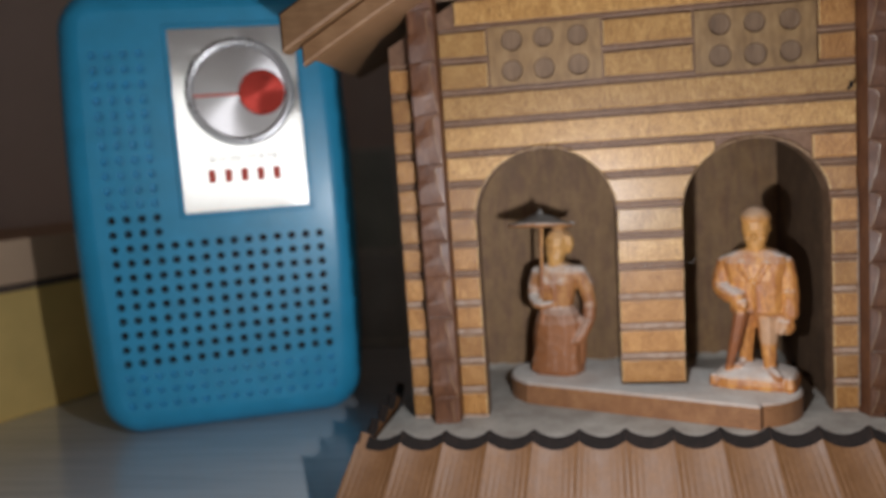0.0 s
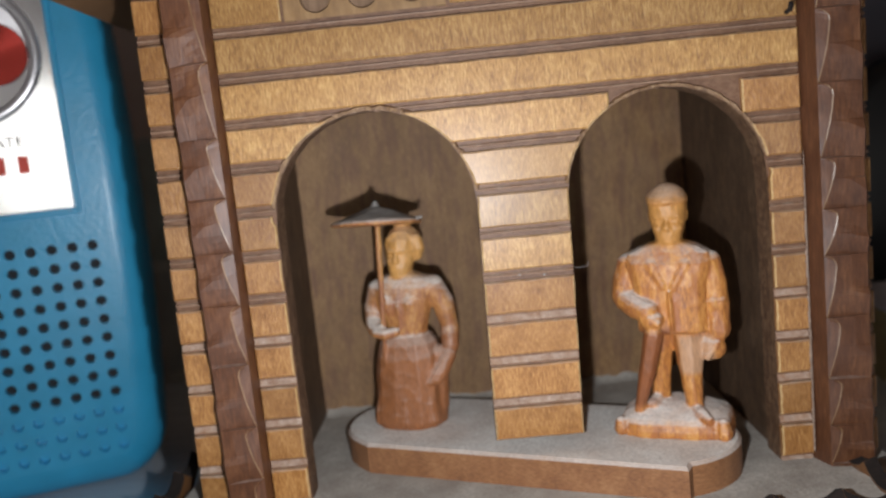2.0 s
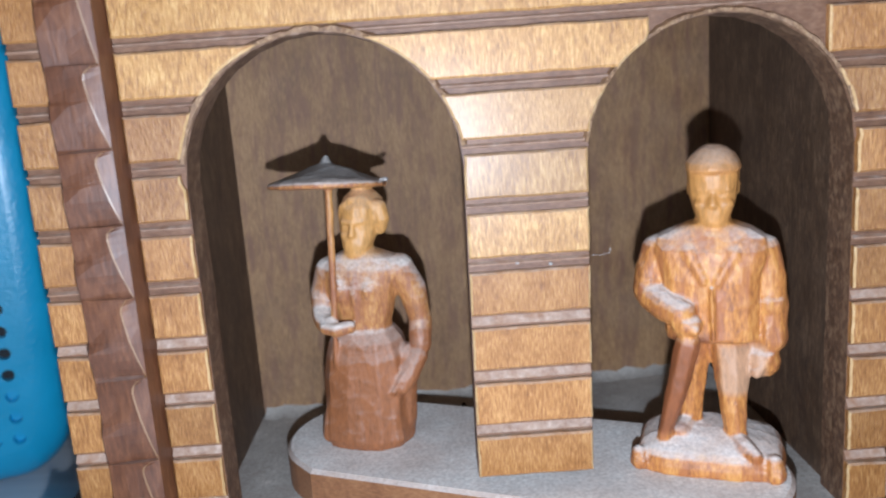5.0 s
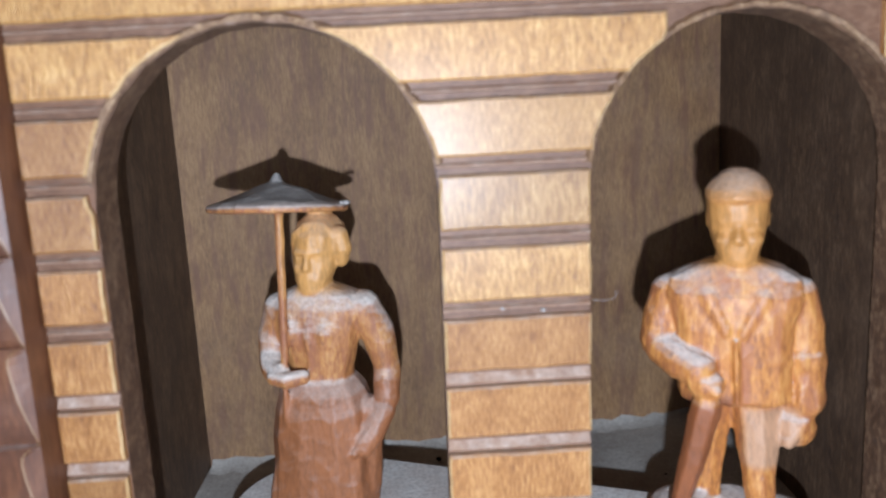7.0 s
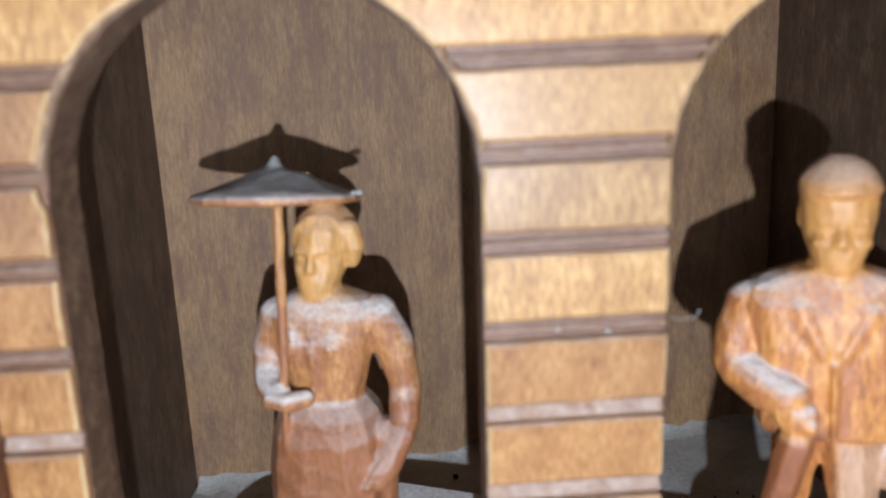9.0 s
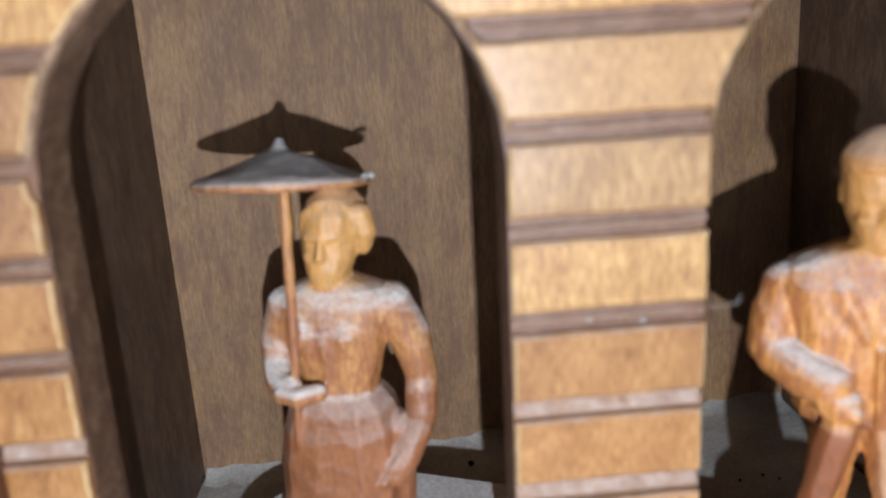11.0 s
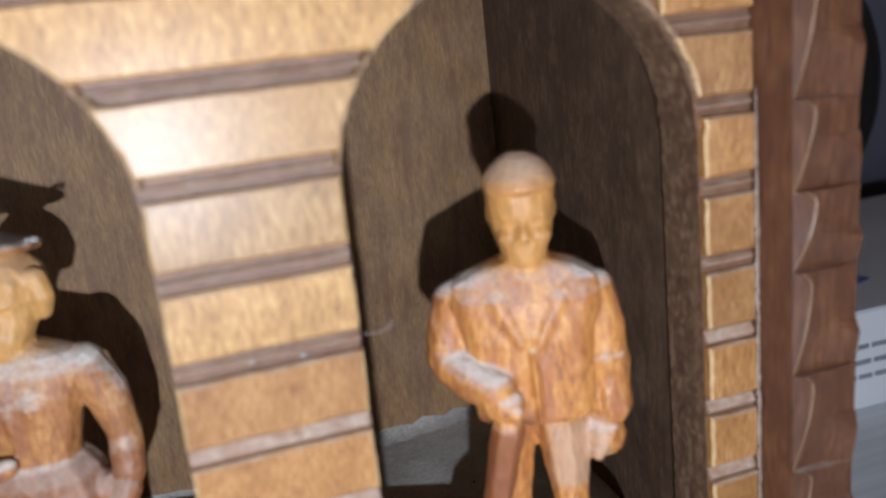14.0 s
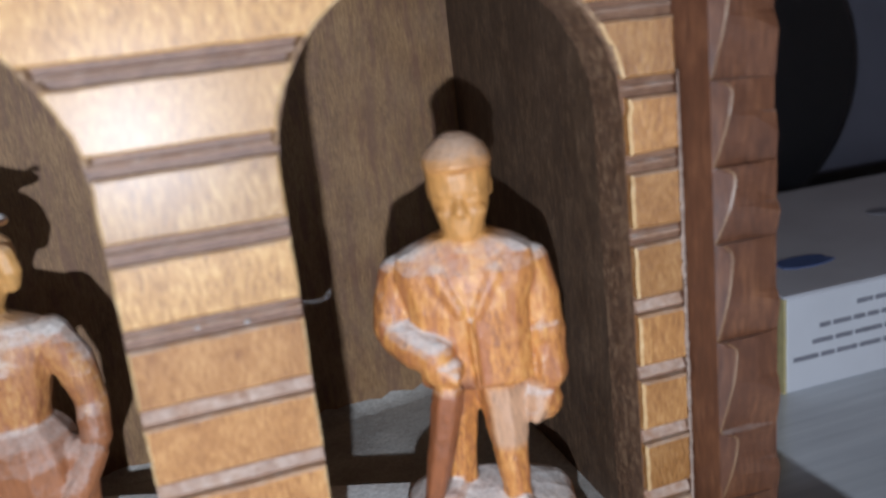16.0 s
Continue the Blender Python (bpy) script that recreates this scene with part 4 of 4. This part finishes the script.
DOTS = []
for c in range(15):
    for r in range(12):
        DOTS.append((-29.7 + 4.243 * c, 10.1 + 4.28 * r))
for c in range(4):
    for r in range(13):
        DOTS.append((-29.7 + 4.243 * c, 10.1 + 4.28 * (12 + r)))

bm = bmesh.new()
levels = [(7.5, 0.0), (4.6, 0.55), (2.2, 2.0), (0.7, 4.6), (0.0, 8.5), (0.0, 30.0), (2.0, 34.0), (5.0, 35.5)]
rings = []
for inset, dep in levels:
    rings.append([bm.verts.new((p[0], dep, p[1])) for p in case_outline(inset)])
for r0, r1 in zip(rings, rings[1:]):
    for i in range(len(r0)):
        f = bm.faces.new((r0[i - 1], r0[i], r1[i], r1[i - 1]))
        f.smooth = True
bm.faces.new(rings[-1])
# perforated front: the outline with every hole cut out of it
edges = [bm.edges.get((rings[0][i - 1], rings[0][i])) for i in range(len(rings[0]))]
N_HOLE = 10
holes = []
for hx, hz in DOTS:
    loop = [bm.verts.new((hx + 1.18 * math.cos(2 * math.pi * i / N_HOLE), 0.0, hz + 1.18 * math.sin(2 * math.pi * i / N_HOLE))) for i in range(N_HOLE)]
    holes.append(loop)
    edges += [bm.edges.new((loop[i - 1], loop[i])) for i in range(N_HOLE)]
bmesh.ops.triangle_fill(bm, use_beauty=True, use_dissolve=False, edges=edges, normal=(0, -1, 0))
for (hx, hz), loop in zip(DOTS, holes):
    through_hole = 20.0 < hz < 68.0                  # the rest are blind dimples
    shrink = 1.0 if through_hole else 0.82
    inner = [bm.verts.new((hx + (v.co.x - hx) * shrink, 1.6 if through_hole else 1.65, hz + (v.co.z - hz) * shrink)) for v in loop]
    if not through_hole:
        bm.faces.new(inner)
    for i in range(N_HOLE):
        bm.faces.new((loop[i - 1], loop[i], inner[i], inner[i - 1]))
link("case", bm, BLUE, radio, "bright blue moulded case with rows of round sound holes")
bm = bmesh.new()
prism(bm, [(-33, 6), (33, 6), (33, 64), (-14, 64), (-14, 118), (-33, 118)], "y", 1.75, 2.6)
link("speaker_backing", bm, DARK, radio, "dark backing behind the sound holes")

# name plate with the tuning dial
bm = bmesh.new()
prism(bm, [(-9.0, 66.0), (27.4, 66.0), (27.4, 119.4), (-9.0, 119.4)], "y", -0.55, 0.3, 0.2)
link("name_plate", bm, SILVER, radio, "shiny silver name plate")
bm = bmesh.new()
o, i_ = (-10.2, 28.6, 64.8, 120.6), (-9.1, 27.5, 65.9, 119.5)
for x0, x1, z0, z1 in ((o[0], i_[0], o[2], o[3]), (i_[1], o[1], o[2], o[3]), (i_[0], i_[1], o[2], i_[2]), (i_[0], i_[1], i_[3], o[3])):
    box(bm, x0, x1, -0.7, 0.2, z0, z1, 0.25)
link("plate_border", bm, BLUE, radio)


def ring(name, cx, cz, r, tube, y, mat, parent, n=40, m=10, flat=1.0):
    b3 = bmesh.new()
    rows = []
    for i in range(n):
        a = 2 * math.pi * i / n
        rows.append([b3.verts.new(((r + tube * math.cos(2 * math.pi * k / m)) * math.cos(a), tube * flat * math.sin(2 * math.pi * k / m), (r + tube * math.cos(2 * math.pi * k / m)) * math.sin(a))) for k in range(m)])
    for i in range(n):
        for k in range(m):
            b3.faces.new((rows[i - 1][k - 1], rows[i - 1][k], rows[i][k], rows[i][k - 1]))
    return link(name, b3, mat, parent, "", True, Matrix.Translation((cx * MM, y * MM, cz * MM)))


def disc(name, cx, cz, r, y0, y1, mat, parent, label="", n=48, bevel=0.2):
    b3 = bmesh.new()
    prism(b3, [(r * math.cos(2 * math.pi * i / n), r * math.sin(2 * math.pi * i / n)) for i in range(n)], "y", y0, y1, bevel)
    return link(name, b3, mat, parent, label, False, Matrix.Translation((cx * MM, 0, cz * MM)))


DX, DZ = 10.1, 100.6
disc("dial", DX, DZ, 13.4, -0.75, -0.5, DIAL, radio, "spun silver tuning dial")
ring("dial_rim", DX, DZ, 14.4, 1.25, -0.9, CHROME, radio, flat=0.9)
disc("tuning_disc", 16.4, 100.2, 6.7, -0.95, -0.6, KNOB, radio, "glossy red tuning disc")
bm = bmesh.new()
box(bm, -3.2, 9.9, -1.0, -0.78, 99.65, 100.35, 0.05)
link("needle", bm, RED_INK, radio, "thin red dial needle")
txt = bpy.data.curves.new("plate_lettering", "FONT")
txt.body = "SOLID STATE"
txt.size = 0.0031
txt.align_x = "CENTER"
txt.extrude = 0.00003
txt.space_character = 1.12
txt.materials.append(INK)
lettering = new("plate_lettering", txt)
lettering.parent = radio
lettering.matrix_basis = Matrix.Translation((0.0093, -0.00060, 0.0805)) @ Matrix.Rotation(radians(90), 4, "X")
for i in range(5):
    bm = bmesh.new()
    x0 = -1.2 + i * 4.7
    box(bm, x0, x0 + 2.1, -0.62, -0.5, 74.6, 78.4)
    link("red_mark", bm, RED_INK, radio)

# ---- the setting and the other things on the table ----
b2 = bmesh.new()
box(b2, -600, 600, -500, 345, TABLE_Z - 30, TABLE_Z)


def laminate():
    m, nt, b = shader("grey_white_laminate")
    streak = noise_tex(nt, coords(nt, (22, 420, 420)), 1.0, 4.0, 0.6)
    blot = noise_tex(nt, coords(nt, (18, 18, 18)), 1.0, 4.0, 0.6)
    c = ramp(nt, streak, [(0.35, (0.52, 0.56, 0.60)), (0.65, (0.66, 0.70, 0.73))])
    c = mix(nt, math_node(nt, "MULTIPLY", blot, 0.35), c, (0.60, 0.57, 0.52))
    nt.links.new(c, b.inputs["Base Color"])
    b.inputs["Roughness"].default_value = 0.2
    b.inputs["Coat Weight"].default_value = 0.4
    b.inputs["Coat Roughness"].default_value = 0.12
    bump(nt, b, streak, 0.3, 0.00004)
    return m


tagged(link("table_top", b2, laminate()), "grey-white glossy laminate table top with faint streaks", "table", kind="structure")
b2 = bmesh.new()
box(b2, -800, 800, 345, 365, -300, 700)
tagged(link("wall_back", b2, plain("wall_paint", (0.80, 0.66, 0.59), 0.8, 0, 0.1, 9)), "pinkish beige painted wall", "wall", kind="structure")
for nm, dims in (("wall_left", (-820, -800, -700, 345, -300, 700)), ("wall_right", (800, 820, -700, 345, -300, 700)), ("wall_front", (-800, 800, -720, -700, -300, 700)), ("floor", (-800, 800, -700, 345, -320, -300)), ("ceiling", (-800, 800, -700, 345, 700, 720))):
    b2 = bmesh.new()
    box(b2, *dims)
    tagged(link(nm, b2, bpy.data.materials["wall_paint"]), "plain painted surface of the dim room", "ceiling" if nm == "ceiling" else nm.split("_")[0], kind="structure")

# yellow carton beyond the radio
YEL = plain("yellow_card", (0.80, 0.55, 0.19), 0.6, 0, 0.08, 60)
BROWN = plain("brown_card_edge", (0.12, 0.08, 0.06), 0.7)
PINK = plain("pale_card", (0.62, 0.42, 0.28), 0.7, 0, 0.08, 40)
YAW = math.degrees(math.atan2(34.0, 15.0))
ybox = thing("yellow_carton", "low yellow cardboard carton with a pale lid, standing on the table", "carton", Matrix.Translation((-0.1752, 0.2485, TABLE_Z * MM)) @ Matrix.Rotation(radians(YAW), 4, "Z"))
b2 = bmesh.new()
box(b2, -55, 75, 0, 60, 0, 42.6, 0.4)
link("body", b2, YEL, ybox)
b2 = bmesh.new()
box(b2, -55.6, 75.6, -0.6, 60.6, 42.7, 45.0, 0.3)
link("lid_seam", b2, BROWN, ybox)
b2 = bmesh.new()
box(b2, -55.4, 75.4, -0.4, 60.4, 45.05, 60, 0.4)
link("lid", b2, PINK, ybox, "pale pinkish-tan lid")

# booklet standing behind, between the radio and the house
GREENISH = plain("grey_green_cover", (0.46, 0.47, 0.42), 0.6, 0, 0.12, 60)
PALE = plain("pale_border", (0.58, 0.54, 0.49), 0.7)
bk = thing("booklet", "upright grey-green booklet with a pale printed border, leaning on the wall", "booklet", Matrix.Translation((-0.092, 0.322, TABLE_Z * MM)))
b2 = bmesh.new()
box(b2, -30, 31, 0, 5, 0, 83, 0.4)
link("cover", b2, PALE, bk)
b2 = bmesh.new()
box(b2, -26, 27, -0.25, 0.2, 42, 81)
link("upper_panel", b2, GREENISH, bk, "grey-green printed panel")
b2 = bmesh.new()
box(b2, -26, 27, -0.25, 0.2, 4, 38)
link("lower_panel", b2, plain("grey_panel", (0.50, 0.47, 0.44), 0.6, 0, 0.1, 60), bk, "grey printed panel")

# white carton at the other side, with printed lines too blurred to read
WHITE = plain("white_card", (0.80, 0.81, 0.84), 0.6, 0, 0.05, 50)
GREY = plain("grey_card", (0.60, 0.60, 0.63), 0.65, 0, 0.1, 40)
PRINT = plain("grey_print", (0.27, 0.27, 0.31), 0.6)
CREAM = plain("yellowed_edge", (0.62, 0.52, 0.25), 0.6)
ct = thing("white_carton", "flat white printed carton with a grey top, lying on the table", "carton", Matrix.Translation((0.1178, 0.2275, TABLE_Z * MM)) @ Matrix.Rotation(radians(-1.5), 4, "Z"))
b2 = bmesh.new()
box(b2, 0.6, 140, 0, 64, 0, 18.3, 0.3)
link("body", b2, WHITE, ct)
b2 = bmesh.new()
box(b2, 0, 0.55, -0.1, 64, 0, 18.3, 0.1)
link("edge_strip", b2, CREAM, ct, "yellowed edge strip")
b2 = bmesh.new()
box(b2, 0, 140, 0, 64, 18.35, 18.9)
link("top_sheet", b2, GREY, ct, "grey upper face")
r3 = random.Random(7)
for zz, xs in ((14.6, 15.5), (11.6, 7.5), (8.7, 6.0), (5.9, 2.0)):
    x = xs
    while x < 44:
        w = r3.uniform(2.2, 6.0)
        b2 = bmesh.new()
        box(b2, x, x + w, -0.12, 0.1, zz, zz + 0.85)
        link("printed_bar", b2, PRINT, ct)
        x += w + 0.55
b2 = bmesh.new()
prism(b2, [(5.5 * math.cos(i * 0.5236) * (1 + 0.15 * (i % 3)) + 15, 3.2 * math.sin(i * 0.5236) + 14) for i in range(12)], "z", 19.15, 18.85)
link("blue_print", b2, plain("blue_ink", (0.10, 0.15, 0.33), 0.5), ct, "blue printed spot")
b2 = bmesh.new()
prism(b2, [(3.5 * math.cos(i * 0.5236) + 52, 2.4 * math.sin(i * 0.5236) + 34) for i in range(12)], "z", 19.15, 18.85)
link("dark_print", b2, PRINT, ct, "dark printed spot")

# black round loudspeaker on a foot behind that carton
BLACK = plain("black_plastic", (0.012, 0.012, 0.014), 0.45)
sp = thing("round_speaker", "black round loudspeaker on a small foot behind the carton", "speaker", Matrix.Translation((0.1630, 0.300, TABLE_Z * MM)))
b2 = bmesh.new()
n = 40
prof = [(36, 0.0), (39.3, 1.5), (40, 4), (39, 14), (32, 22), (15, 26)]
rr = [[b2.verts.new((r * math.cos(2 * math.pi * i / n), d, 48.5 + r * math.sin(2 * math.pi * i / n))) for i in range(n)] for r, d in prof]
for a_, b_ in zip(rr, rr[1:]):
    for i in range(n):
        b2.faces.new((a_[i - 1], a_[i], b_[i], b_[i - 1]))
b2.faces.new(rr[0])
b2.faces.new(rr[-1])
link("housing", b2, BLACK, sp, "", True)
b2 = bmesh.new()
loft(b2, [(0, 12, 0, 20, 12), (0, 12, 3, 19, 11), (0, 12, 6, 7, 5), (0, 12, 12, 6, 4)], 20)
link("foot", b2, BLACK, sp)

# added dark panel: dimness of the wall behind the loudspeaker, put into colour
pb = thing("upright_board", "added blue-grey panel darkening the wall behind the loudspeaker", "board", Matrix.Translation((0.118, 0.336, TABLE_Z * MM)))
b2 = bmesh.new()
box(b2, 0, 330, 0, 6, 0, 300, 0.6)
link("panel", b2, plain("dim_wall_blue_grey", (0.15, 0.155, 0.20), 0.6, 0, 0.12, 30), pb)
# black strip draws the shaded gap behind the carton
b2 = bmesh.new()
box(b2, 0, 330, -2.5, -0.1, 0, 9, 0.4)
link("foot_strip", b2, BLACK, pb, "added black strip for the shaded gap behind the carton")
